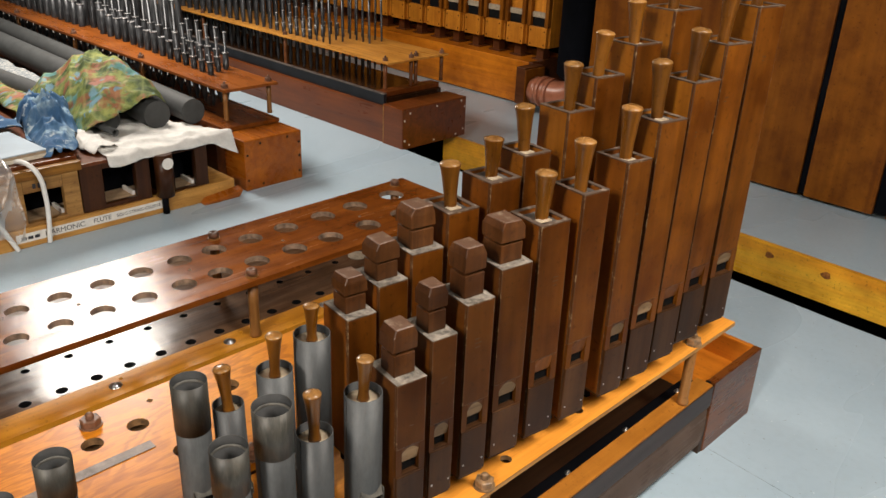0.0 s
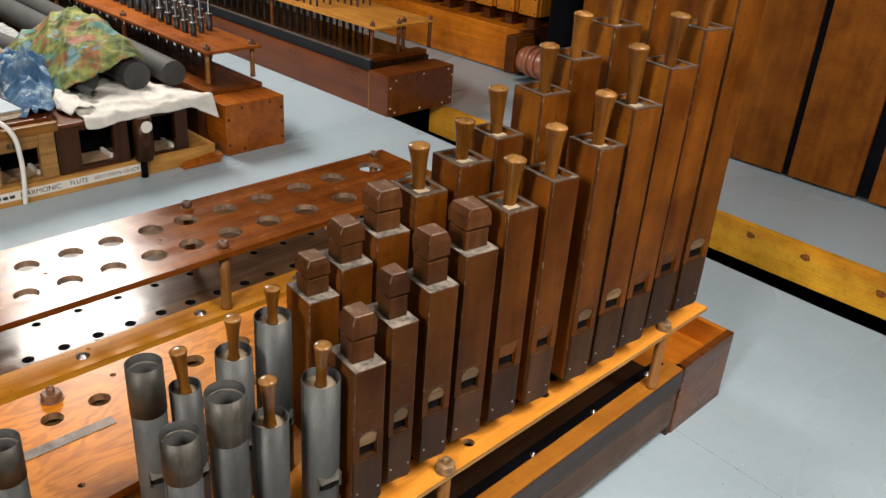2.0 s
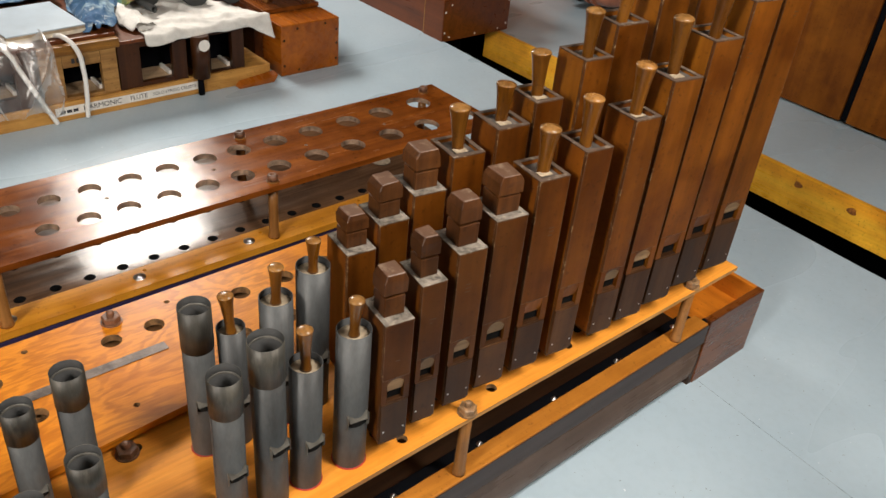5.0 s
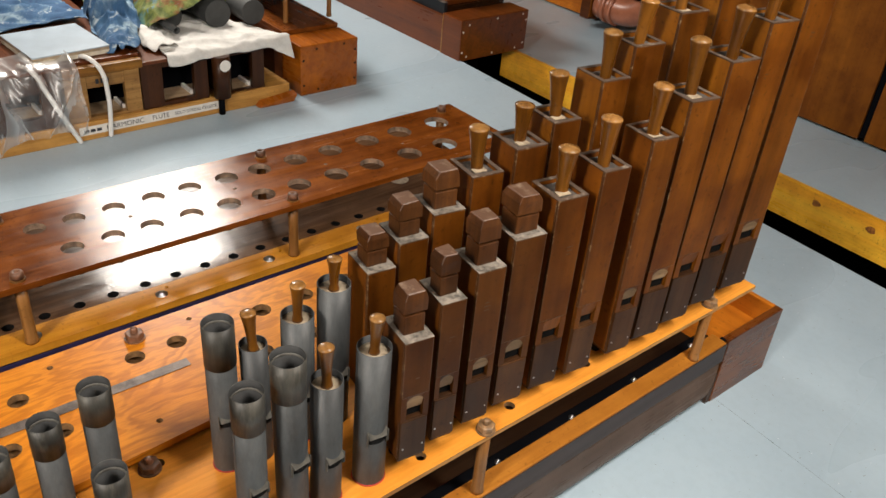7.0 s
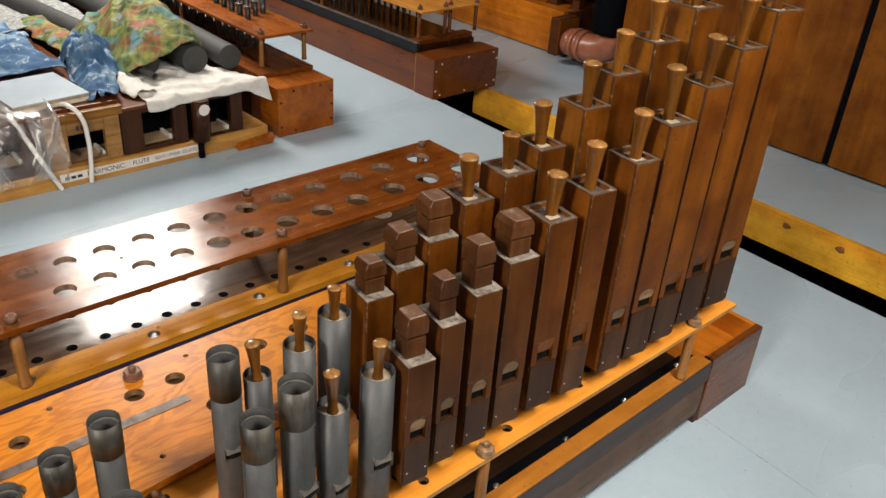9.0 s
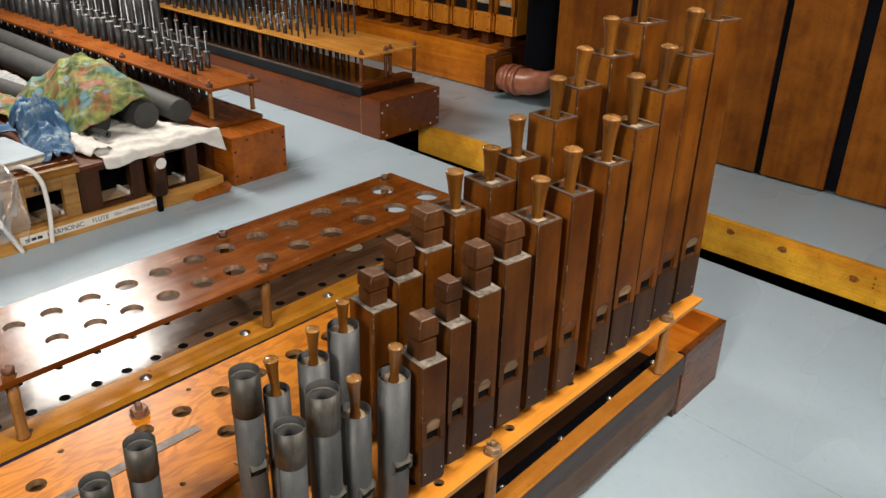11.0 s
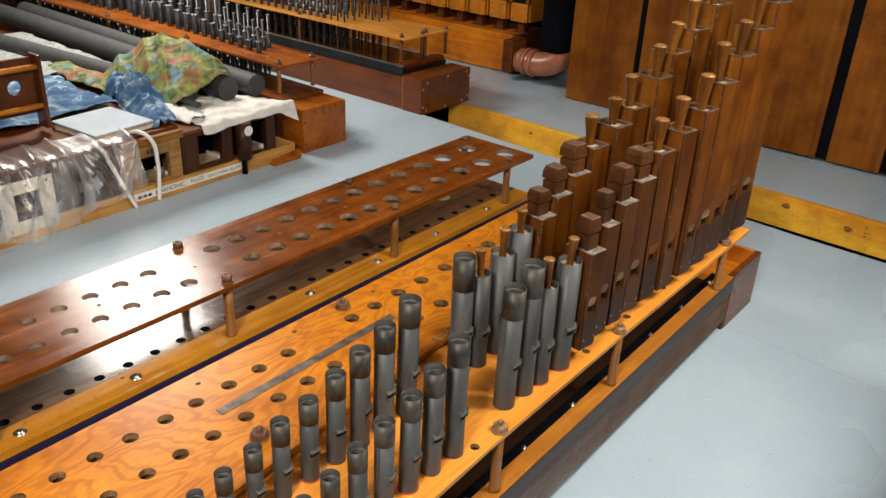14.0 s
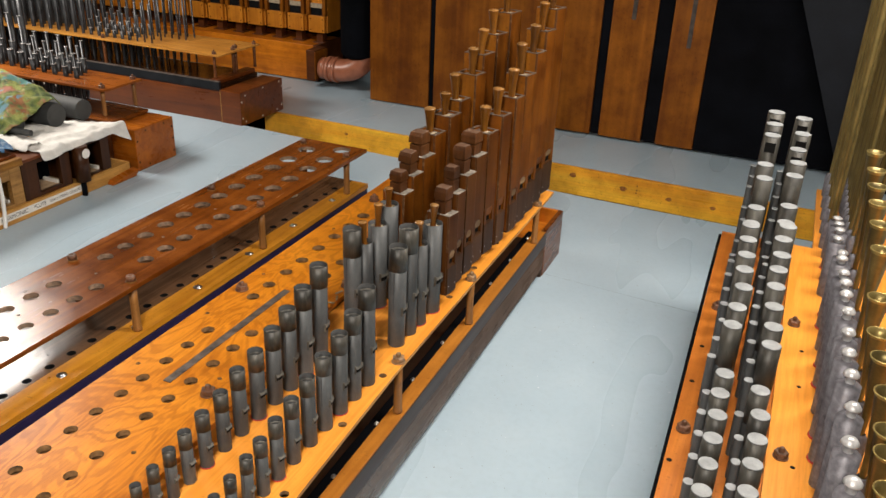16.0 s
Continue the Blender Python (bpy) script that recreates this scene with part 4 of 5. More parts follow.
g1, g2 = "metal pipes in the second row", "metal pipes in the front row"
metal_pipe(-0.874, 0.537, 0.0295, 0.762, g1, rng, sleeve=0.095, felt=True)
metal_pipe(-0.86, 0.603, 0.0275, 0.693, g1, rng, stopped=0.769)
metal_pipe(-0.866, 0.7, 0.0335, 0.721, g1, rng, stopped=0.796, felt=True)
metal_pipe(-0.869, 0.785, 0.0345, 0.762, g1, rng, stopped=0.822)
metal_pipe(-0.69, 0.497, 0.0285, 0.756, g2, rng, sleeve=0.08)
metal_pipe(-0.69, 0.581, 0.031, 0.79, g2, rng, sleeve=0.085)
metal_pipe(-0.687, 0.653, 0.031, 0.703, g2, rng, stopped=0.782, felt=True)
metal_pipe(-0.683, 0.753, 0.0335, 0.738, g2, rng, stopped=0.808, felt=True)
LY = [0.297, 0.211, 0.127, 0.047, -0.035, -0.117, -0.192, -0.267, -0.336, -0.398, -0.457, -0.514, -0.57, -0.625]
LT = [0.737, 0.7, 0.671, 0.647, 0.622, 0.607, 0.581, 0.568, 0.556, 0.546, 0.536, 0.527, 0.518, 0.51]
RY = [0.252, 0.168, 0.088, 0.006, -0.073, -0.154, -0.226, -0.291, -0.354, -0.416, -0.474, -0.53, -0.585]
RT = [0.728, 0.69, 0.663, 0.639, 0.617, 0.598, 0.582, 0.567, 0.559, 0.548, 0.538, 0.528, 0.52]
for k, (y, z) in enumerate(zip(LY, LT)):
    metal_pipe(-0.862, y + 0.003, max(0.0125, 0.0267 - 0.0013 * k), z, g1, rng, sleeve=0.07 - 0.003 * k, felt=k % 3 == 1)
for k, (y, z) in enumerate(zip(RY, RT)):
    metal_pipe(-0.67, y + 0.003, max(0.012, 0.0257 - 0.0013 * k), z, g2, rng, sleeve=0.065 - 0.003 * k, felt=k % 4 == 2)

# ---- second chest with the raised red-brown rack ----
chest = thing("wind_chest", "dark-sided organ wind chest with a glossy top", "wind chest")
part("body", box(B(), -2.33, -1.656, -1.9, 2.1, -0.03, 0.22, 0.004), NAVY, chest, "navy painted body")
# Black sheet added under the holes to paint the darkness in them.
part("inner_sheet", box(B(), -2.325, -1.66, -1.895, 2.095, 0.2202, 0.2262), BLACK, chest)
# Walls of the holes are coloured near black for the same shade.
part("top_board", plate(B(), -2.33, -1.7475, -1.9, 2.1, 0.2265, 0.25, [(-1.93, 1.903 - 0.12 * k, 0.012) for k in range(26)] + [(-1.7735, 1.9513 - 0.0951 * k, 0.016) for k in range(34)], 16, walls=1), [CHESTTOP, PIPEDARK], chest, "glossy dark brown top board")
part("edge_strip", plate(B(), -1.747, -1.652, -1.9, 2.1, 0.2265, 0.25, [(-1.725, 1.9 - 0.38 * k, 0.006) for k in range(9)]), STRIPPINE, chest, "varnished orange edge strip")
for k in range(11):
    screw((-1.7, 1.79 - 0.352 * k if k else 1.8, 0.2502), "screws along the glossy chest")
nearY = [2.006, 1.831, 1.673, 1.514, 1.372, 1.233, 1.107, 0.991, 0.871, 0.752, 0.641, 0.531, 0.282, 0.183, 0.08, -0.021, -0.115, -0.21, -0.3, -0.385, -0.47, -0.55, -0.63, -0.71]
farY = [1.923, 1.748, 1.604, 1.449, 1.311, 1.177, 1.059, 0.935, 0.819, 0.699, 0.585, 0.478, 0.229, 0.13, 0.029, -0.071, -0.165, -0.26, -0.345, -0.43, -0.51, -0.59, -0.67]
big = lambda y: 0.0205 + 0.026 * max(0, y + 0.35) / 2.35
holes = [(-1.758, y, big(y)) for y in nearY] + [(-1.898 - 0.012 * y, y, big(y)) for y in farY]
holes += [(-1.835, y, 0.006) for y in (1.7, 1.38, 1.05, 0.72, 0.36, 0.02, -0.3)]
solid("raised_rack_board", plate(B(), -2.035, -1.65, -1.9, 2.08, 0.432, 0.45, holes, 22, walls=1), [REDRACK, BOREPALE], "glossy red-brown rack board with two rows of large holes", "rack board")
for y in (1.92, 1.165, 0.37, -0.42, -1.2):
    turned_post((-1.682, y, 0.2503), 0.1815, "posts of the raised rack", 0.0155)
    knob((-1.682, y, 0.4502), "bolts on the raised rack")
for y in (2.0, 1.222, 0.402, -0.38, -1.2):
    turned_post((-1.988, y, 0.2503), 0.1815, "posts of the raised rack", 0.0155)
    knob((-1.988, y, 0.4502), "bolts on the raised rack")
# pale disc lying in one hole
solid("paper_disc", lathe(B(), [(0, 0), (0.036, 0), (0.036, 0.002), (0, 0.002)], 20, smooth=False), CREAM, "cream paper disc lying under the raised rack", "disc", at=(-1.92, 1.76, 0.2503))

# ---- chest across the aisle with small metal pipes ----
chest = thing("wind_chest", "red-brown organ wind chest with rows of small pipes", "wind chest")
part("body", box(B(), -8.2, -3.505, 2.12, 2.51, 0.0, 0.268, 0.004), DARKBOX, chest)
end = part("end_box", box(B(), -3.5045, -3.312, 2.165, 2.518, 0.0, 0.268, 0.006), REDBOX, chest, "red-orange end box with dark screws")
part("base_plate", box(B(), -8.2, -3.505, 2.172, 2.516, 0.2685, 0.29, 0.003), DECKRED, chest)
for yy, zz in ((2.183, 0.19), (2.262, 0.243), (2.43, 0.246), (2.5, 0.205), (2.502, 0.13), (2.183, 0.055), (2.27, 0.022), (2.5, 0.045)):
    part("screw_head", rod(B(), (-3.312, yy, zz), (-3.3105, yy, zz), 0.007, 0.006, 10), BLACK, end, "dark screw head")
solid("rack_board", box(B(), -8.2, -3.578, 2.232, 2.566, 0.452, 0.468, 0.002), wood("dark_red_rack", (0.21, 0.056, 0.0065), (0.34, 0.098, 0.0115), "x", (0.22, 0.38), stain=0.6, vary=0.0, ring=16), "red-orange rack board over the pipe feet", "rack board")
for x in (-3.625, -4.55, -5.5, -6.5):
    for y in (2.262, 2.535):
        turned_post((x, y, 0.2903), 0.1615, "posts under the red rack board", 0.013)
        nut((x, y, 0.4682), "nuts on the red rack board", 0.017)


def small_pipe(x, y, z, h, r, group, label, rng, cone=False, deep=0.176):
    ob = thing("small_metal_pipe", label, "organ pipe", group, (x, y, z))
    if cone:
        b = 0.45 * h
        body = [(r, 0), (r, b), (r * 0.35, b + 0.001), (r * 0.62, h), (r * 0.5, h), (r * 0.4, h - 0.03)]
        rims = [(r * 1.12, b), (r * 0.75, h)]
    else:
        body = [(r, 0), (r * 1.05, h), (r * 0.9, h), (r * 0.9, h - 0.04), (0, h - 0.045)]
        rims = [(r * 1.14, h)]
    part("body", lathe(B(), body, 12), DARKTIN, ob)
    part("foot", lathe(B(), [(max(0.0085, r * 0.92), -0.0165), (max(0.008, r * 0.86), -0.78 * deep), (0.005, -deep)], 8), DARKTIN, ob)
    for rr, zz in rims:
        part("rim", lathe(B(), [(rr * 0.8, zz - 0.002), (rr, zz - 0.002), (rr, zz + 0.001), (rr * 0.8, zz + 0.001)], 12), TIN, ob, "bright rim")
    ob.rotation_euler = (radians(rng.uniform(-1.5, 1.5)), radians(rng.uniform(-1.5, 1.5)), 0)
    return ob


rng = random.Random(21)
gA = "small pipes on the red rack"
x, k = -3.93, 0
while x > -7.6:
    far = -3.93 - x
    for row, y in enumerate((2.365 + 0.05 * min(1, far), 2.435 + 0.03 * min(1, far), 2.505)):
        r = (0.0165, 0.015, 0.0165)[row] + 0.0035 * min(far, 3) + rng.uniform(-0.0008, 0.0008)
        if far < 0.4:
            h, cone = 0.155 + 0.03 * row + 0.04 * far, True
        elif row == 0:
            h, cone = 0.1 + 0.035 * far, False
        else:
            h, cone = 0.2 + 0.1 * row + 0.06 * far, row == 1 and far < 1.6
        if far > 1.55 and far < 1.75 and row == 0:
            continue
        small_pipe(x - 0.036 * row, y, 0.4685, h + rng.uniform(-0.012, 0.012), r, gA, "small dark metal pipe in a dense row", rng, cone)
    if k < 30:
        solid("paper_tag", box(B(), -0.005, 0.005, -0.001, 0, -0.014, 0), TAPE, "small white tag hanging under the rack edge", "tag", "tags under the red rack", at=(x - 0.05, 2.2315, 0.4515))
    x -= 0.098 + 0.009 * min(far, 2)
    k += 1

# ---- dark chest with the pale rack, bridging the gap ----
chest = thing("wind_chest", "dark brown organ wind chest reaching over the gap", "wind chest")
part("body", box(B(), -8.2, -3.517, 3.28, 3.815, 0.0, 0.225, 0.004), BROWNBOX, chest)
end = part("end_box", box(B(), -3.5165, -3.335, 3.273, 3.822, -0.006, 0.247, 0.006), BROWNBOX, chest, "dark brown end box with pale screws")
part("corner_seam", box(B(), -3.5125, -3.5075, 3.2715, 3.2728, 0.004, 0.243), BLOCKPALE, end, "pale worn seam")
part("black_ledge", box(B(), -8.2, -3.538, 3.3, 3.325, 0.2255, 0.292, 0.002), LEDGEBLACK, chest, "black ledge board with a paler top edge")
part("ledge_edge", box(B(), -8.2, -3.538, 3.299, 3.326, 0.2925, 0.297), RULER, chest)
part("inner_deck", box(B(), -8.2, -3.56, 3.3265, 3.815, 0.2255, 0.262, 0.002), DECKDARK, chest, "glossy near-black deck")
part("cross_rail", box(B(), -3.66, -3.58, 3.327, 3.815, 0.2625, 0.292, 0.003), BROWNBOX, chest)
for yy, zz in ((3.335, 0.215), (3.29, 0.175), (3.56, 0.226), (3.775, 0.226), (3.808, 0.185), (3.8, 0.04), (3.292, 0.05), (3.33, 0.02), (3.54, 0.014), (3.735, 0.016)):
    part("screw_head", rod(B(), (-3.335, yy, zz), (-3.3335, yy, zz), 0.0065, 0.006, 10), TAPE, end, "pale screw head")
solid("support_block", box(B(), -3.62, -3.5, 3.34, 3.42, -0.2, -0.001), PLANKPINE, "pale wood block under the dark chest", "block")
solid("support_block", box(B(), -8.0, -3.62, 3.6, 3.7, -0.7, -0.001), BLACK, "black bearer under the dark chest", "block")
solid("pale_rack_board", box(B(), -8.2, -3.575, 3.365, 3.89, 0.458, 0.47, 0.002), FARRACK, "pale orange rack board with grain", "rack board")
for x, y in ((-3.64, 3.4), (-3.62, 3.6), (-3.64, 3.66), (-3.61, 3.86), (-4.7, 3.4), (-5.8, 3.4), (-6.9, 3.4), (-4.7, 3.86)):
    turned_post((x, y, 0.2925 if x > -3.66 else 0.2622), 0.165 if x > -3.66 else 0.1955, "posts under the pale rack board", 0.012, CHESTBROWN)
    nut((x, y, 0.4702), "nuts on the pale rack board", 0.015)
gB = "small pipes on the pale rack"
x = -4.12
while x > -7.8:
    far = -4.12 - x
    for row, y in enumerate((3.44, 3.56, 3.68, 3.8)):
        if row < 2 and far < 0.07:
            continue
        r = 0.007 + 0.009 * min(1.6, max(0, far - 0.25))
        h = 0.26 + 0.16 * min(far, 2) + 0.05 * row
        cone = False
        if 0.3 < far < 0.75 and row < 3:
            h, r, cone = 0.14 + 0.02 * row, 0.014, True
        small_pipe(x - 0.015 * (row % 2), y + 0.01 * (row < 2), 0.4705, h + rng.uniform(-0.02, 0.02), r, gB, "thin grey metal pipe on the pale rack", rng, cone, 0.206)
    x -= 0.068 + 0.02 * min(far, 2)

# ---- back chest with wooden pipes, on the far platform ----
chest = thing("wind_chest", "orange wooden wind chest on the far platform", "wind chest")
part("body", box(B(), -8.2, -3.7, 4.88, 5.35, -0.05, 0.27, 0.006), wood("back_chest_wood", (0.5, 0.14, 0.0075), (0.74, 0.245, 0.0145), "x", (0.25, 0.42), stain=0.7, vary=0.0, ring=14), chest)
part("end_board", box(B(), -3.6995, -3.66, 4.875, 5.35, -0.05, 0.275, 0.006), DARKBOX, chest)
part("flange", box(B(), -3.6595, -3.575, 4.69, 4.9, 0.0, 0.27, 0.006), DARKBOX, chest, "dark wooden flange")
part("flange_plate", box(B(), -3.5745, -3.56, 4.685, 4.9, 0.02, 0.26, 0.004), BASSWOOD, chest, "brown packing plate")
gC = "wooden pipes on the back chest"
for k in range(19):
    xc = -3.715 - 0.222 * k
    ob = thing("fronted_wooden_pipe", "orange wooden pipe with a screwed front cap", "organ pipe", gC, (xc, 5.0, 0.37))
    h = 1.9
    part("body", box(B(), -0.1, 0.1, 0.0, 0.26, 0.0, h, 0.004), ORANGEWOOD, ob)
    front_cap = part("cap", box(B(), -0.083, 0.083, -0.03, -0.0005, 0.0, 0.15, 0.004), ORANGEWOOD, ob)
    for sx in (-0.064, 0.064):
        for sz in (0.022, 0.12):
            part("cap_screw", rod(B(), (sx, -0.03, sz), (sx, -0.0315, sz), 0.006, 0.006, 8), BLACK, front_cap)
    # flat near-black block drawn as the shade of the mouth
    part("mouth", box(B(), -0.066, 0.066, -0.012, -0.0005, 0.1505, 0.215), PIPEDARK, ob, "dark mouth")
    part("lip", box(B(), -0.066, 0.066, -0.02, -0.0005, 0.2155, 0.255, 0.002), CREAM if k < 5 else ORANGEWOOD, ob, "pale lip board")
    for s in (-1, 1):
        part("side_strip", box(B(), s * 0.083 - 0.016, s * 0.083 + 0.016, -0.04, -0.0005, 0.1505, h, 0.002), BASSWOOD, ob)
    part("foot", box(B(), -0.033, 0.033, 0.02, 0.09, -0.0995, -0.0005, 0.003), DARKBOX, ob)
    part("foot_collar", box(B(), -0.06, 0.06, 0.0, 0.13, -0.0998, -0.09, 0.002), DARKBOX, ob)

# black duct and the terracotta elbow
solid("black_duct", lathe(B(), [(0.0, 0.24), (0.13, 0.24), (0.165, 0.28), (0.165, 2.9)], 28), BLACK, "thick black vertical wind duct", "duct", at=(-3.195, 4.83, 0))
elbow = thing("wind_elbow", "glossy terracotta plastic pipe elbow on the chest end", "pipe elbow", at=(-3.48, 4.78, 0.11))
bm = B()
path = [(0.0, 0, 0), (0.12, 0, 0)] + [(0.12 + 0.22 * math.sin(a), 0.03 * a, 0.26 * (1 - math.cos(a)) * 0.6) for a in [math.pi / 2 * k / 8 for k in range(1, 9)]] + [(0.36, 0.06, 0.3)]
rings = []
for k, p in enumerate(path):
    a, b = Vector(path[max(0, k - 1)]), Vector(path[min(len(path) - 1, k + 1)])
    turn = (b - a).to_track_quat("Z", "Y").to_matrix()
    rings.append([bm.verts.new(Vector(p) + turn @ Vector((0.098 * math.cos(2 * math.pi * j / 24), 0.098 * math.sin(2 * math.pi * j / 24), 0))) for j in range(24)])
for r0, r1 in zip(rings, rings[1:]):
    for j in range(24):
        bm.faces.new((r0[j], r0[(j + 1) % 24], r1[(j + 1) % 24], r1[j])).smooth = True
part("bend", bm, TERRA, elbow)
part("spigot", rod(B(), (-0.065, 0, 0), (0.0, 0, 0), 0.098, 0.098, 24), TERRA, elbow)
for dx in (0.004, 0.07):
    part("socket_ring", rod(B(), (dx, 0, 0), (dx + 0.03, 0, 0), 0.112, 0.112, 24), TERRA, elbow)

# ---- row of valve blocks with cloths and tubes on top ----
XF = -3.33
solid("base_plank", box(B(), -3.95, XF + 0.012, -0.6, 2.1, 0.0, 0.085, 0.003), PLANKPINE, "old pine plank carrying the valve blocks", "plank")


def valve_block(y0, y1, z0, z1, hy0, hy1, hz0, hz1, wood_mat, label, group="valve blocks on the plank", deep=0.3):
    """A block with a square window in its front."""
    ob = thing("valve_block", label, "valve block", group, (XF, (y0 + y1) / 2, z0))
    c, h = (y0 + y1) / 2, z1 - z0
    a0, a1, b0, b1 = hy0 - c, hy1 - c, hz0 - z0, hz1 - z0
    w = (y1 - y0) / 2
    part("stile", box(B(), -0.03, 0, -w, a0, 0.0, h, 0.002), wood_mat, ob)
    part("stile", box(B(), -0.03, 0, a1, w, 0.0, h, 0.002), wood_mat, ob)
    part("rail", box(B(), -0.03, -0.001, a0 + 0.0005, a1 - 0.0005, 0.0, b0, 0.002), wood_mat, ob)
    part("rail", box(B(), -0.03, -0.001, a0 + 0.0005, a1 - 0.0005, b1, h, 0.002), wood_mat, ob)
    # Solid back coloured black, standing in for shade inside the window.
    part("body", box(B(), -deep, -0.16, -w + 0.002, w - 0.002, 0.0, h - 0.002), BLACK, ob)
    part("cheek", box(B(), -0.1595, -0.0305, -w + 0.002, -w + 0.014, 0.0, h - 0.002), wood_mat, ob)
    part("cheek", box(B(), -0.1595, -0.0305, w - 0.014, w - 0.002, 0.0, h - 0.002), wood_mat, ob)
    part("sill", box(B(), -0.1595, -0.0305, -w + 0.015, w - 0.015, b0 - 0.012, b0, 0.001), SILLPALE, ob, "pale lining")
    part("white_strip", box(B(), -0.14, -0.035, a1 - 0.012, a1 + 0.002, b0 + 0.0005, b0 + 0.02, 0.001), TAPE, ob, "white lining strip")
    return ob


valve_block(0.3, 0.66, 0.0855, 0.335, 0.42, 0.545, 0.13, 0.26, BLOCKDARK, "dark valve block wrapped in clear polythene")
plate_ob = thing("valve_plate", "ivory metal plate with a square opening and screws", "plate", at=(XF + 0.006, 0.51, 0.045))
for y0, y1, z0, z1 in ((-0.125, -0.06, 0, 0.25), (0.055, 0.125, 0, 0.25), (-0.0595, 0.0545, 0, 0.06), (-0.0595, 0.0545, 0.19, 0.25)):
    part("plate_bar", box(B(), 0.0075, 0.0125, y0, y1, z0, z1, 0.001), PLATEIVORY, plate_ob)
for yy in (-0.095, 0.0, 0.095):
    for zz in (0.025, 0.225):
        part("plate_screw", rod(B(), (0.0125, yy, zz), (0.0145, yy, zz), 0.007, 0.006, 10), RULER, plate_ob)
valve_block(0.685, 0.98, 0.0855, 0.335, 0.76, 0.9, 0.14, 0.25, BLOCKDARK, "dark valve block behind polythene")
light = valve_block(1.0, 1.333, 0.0855, 0.294, 1.095, 1.262, 0.1, 0.235, BLOCKPALE, "light wood valve block with a square window")
part("ledge", box(B(), -0.03, 0.008, -0.168, 0.184, 0.2087, 0.2505, 0.004), OCHRE, light, "worn ochre ledge rail")
valve_block(1.338, 1.664, 0.0855, 0.299, 1.44, 1.594, 0.106, 0.275, BLOCKDARK, "dark wood valve block with an open window")
valve_block(1.72, 1.965, 0.0855, 0.299, 1.785, 1.9, 0.092, 0.275, BLOCKDARK, "dark wood valve block with white lining")
solid("valve_tube", rod(B(), (XF + 0.022, 1.722, 0.087), (XF + 0.022, 1.722, 0.297), 0.041, 0.043, 24), BLOCKDARK, "dark brown upright round post with a white disc", "tube")
solid("tube_disc", rod(B(), (XF + 0.0653, 1.724, 0.257), (XF + 0.0673, 1.724, 0.257), 0.028, 0.028, 24), TAPE, "white round label on a dark post", "label")
solid("black_rod", rod(B(), (XF + 0.028, 1.712, 0.0005), (XF + 0.028, 1.712, 0.0865), 0.0155, 0.0155, 12), BLACK, "black stem below a dark post", "tube")
bm = box(B(), XF + 0.0125, XF + 0.06, 1.9, 2.1, 0.0005, 0.046, 0.004)
for v in bm.verts:
    if v.co.z > 0.02:
        v.co.z -= 0.1 * (2.1 - v.co.y) + 0.2 * (v.co.x - XF - 0.0125)
        v.co.y += 0.02
solid("brown_wedge", bm, REDBOX, "low reddish wedge lying against the pine plank", "wedge")
for z0, z1, y0, y1, x1 in ((0.336, 0.352, -0.6, 1.0, XF + 0.004), (0.334, 0.351, 1.003, 1.35, XF - 0.031), (0.3, 0.316, 1.352, 2.1, XF + 0.004)):
    solid("top_board", box(B(), -6.6, x1, y0, y1, z0, z1, 0.003), BROWNBOX, "dark board lying over the valve blocks", "board")
solid("bearer_wall", box(B(), -6.6, -3.95, -0.6, 2.1, 0.0, 0.2995), DARKBOX, "dark boards closing the back of the valve row", "board")
# label tape with its handwriting
tape = thing("label_tape", "strip of white tape with handwritten stop names", "label", at=(XF + 0.0125, 0, 0.045))
part("strip", box(B(), 0.0, 0.0012, 1.03, 1.735, -0.019, 0.021), TAPE, tape)


def writing(text, y, z, size, parent):
    cu = bpy.data.curves.new("writing", "FONT")
    cu.body, cu.size, cu.extrude = text, size, 0.0003
    tmp = bpy.data.objects.new("writing", cu)
    scene.collection.objects.link(tmp)
    dg = bpy.context.evaluated_depsgraph_get()
    me = bpy.data.meshes.new_from_object(tmp.evaluated_get(dg))
    bpy.data.objects.remove(tmp)
    me.materials.clear()
    me.materials.append(INK)
    ob = new("writing", me)
    ob.matrix_basis = Matrix.Translation((0.0016, y, z)) @ Matrix(((0, 0, 1, 0), (1, 0, 0, 0), (0, 1, 0, 0), (0, 0, 0, 1)))
    ob.parent = parent
    return ob


writing("HARMONIC", 1.15, -0.01, 0.033, tape)
writing("FLUTE", 1.365, -0.008, 0.03, tape)
writing("SOLO STRING CELESTE", 1.475, -0.006, 0.021, tape)
for k in range(3):
    part("ink_bar", box(B(), 0.0013, 0.0018, 1.05 + 0.028 * k, 1.072 + 0.028 * k, -0.008, 0.006), INK, tape)
mark = thing("block_mark", "pencilled mark on the light valve block", "label", at=(XF + 0.0005, 1.165, 0.252))
for k in range(3):
    part("ink_bar", box(B(), 0.0, 0.0008, 0.022 * k - 0.03, 0.022 * k - 0.016, 0, 0.022), INK, mark)

# white cables


def cable(name, pts, r, material, label, category="cable"):
    cu = bpy.data.curves.new(name, "CURVE")
    cu.dimensions, cu.bevel_depth, cu.bevel_resolution, cu.resolution_u = "3D", r, 3, 8
    sp = cu.splines.new("BEZIER")
    sp.bezier_points.add(len(pts) - 1)
    for b, p in zip(sp.bezier_points, pts):
        b.co, b.handle_left_type, b.handle_right_type = p, "AUTO", "AUTO"
    cu.materials.append(material)
    return tagged(new(name, cu), label, category)


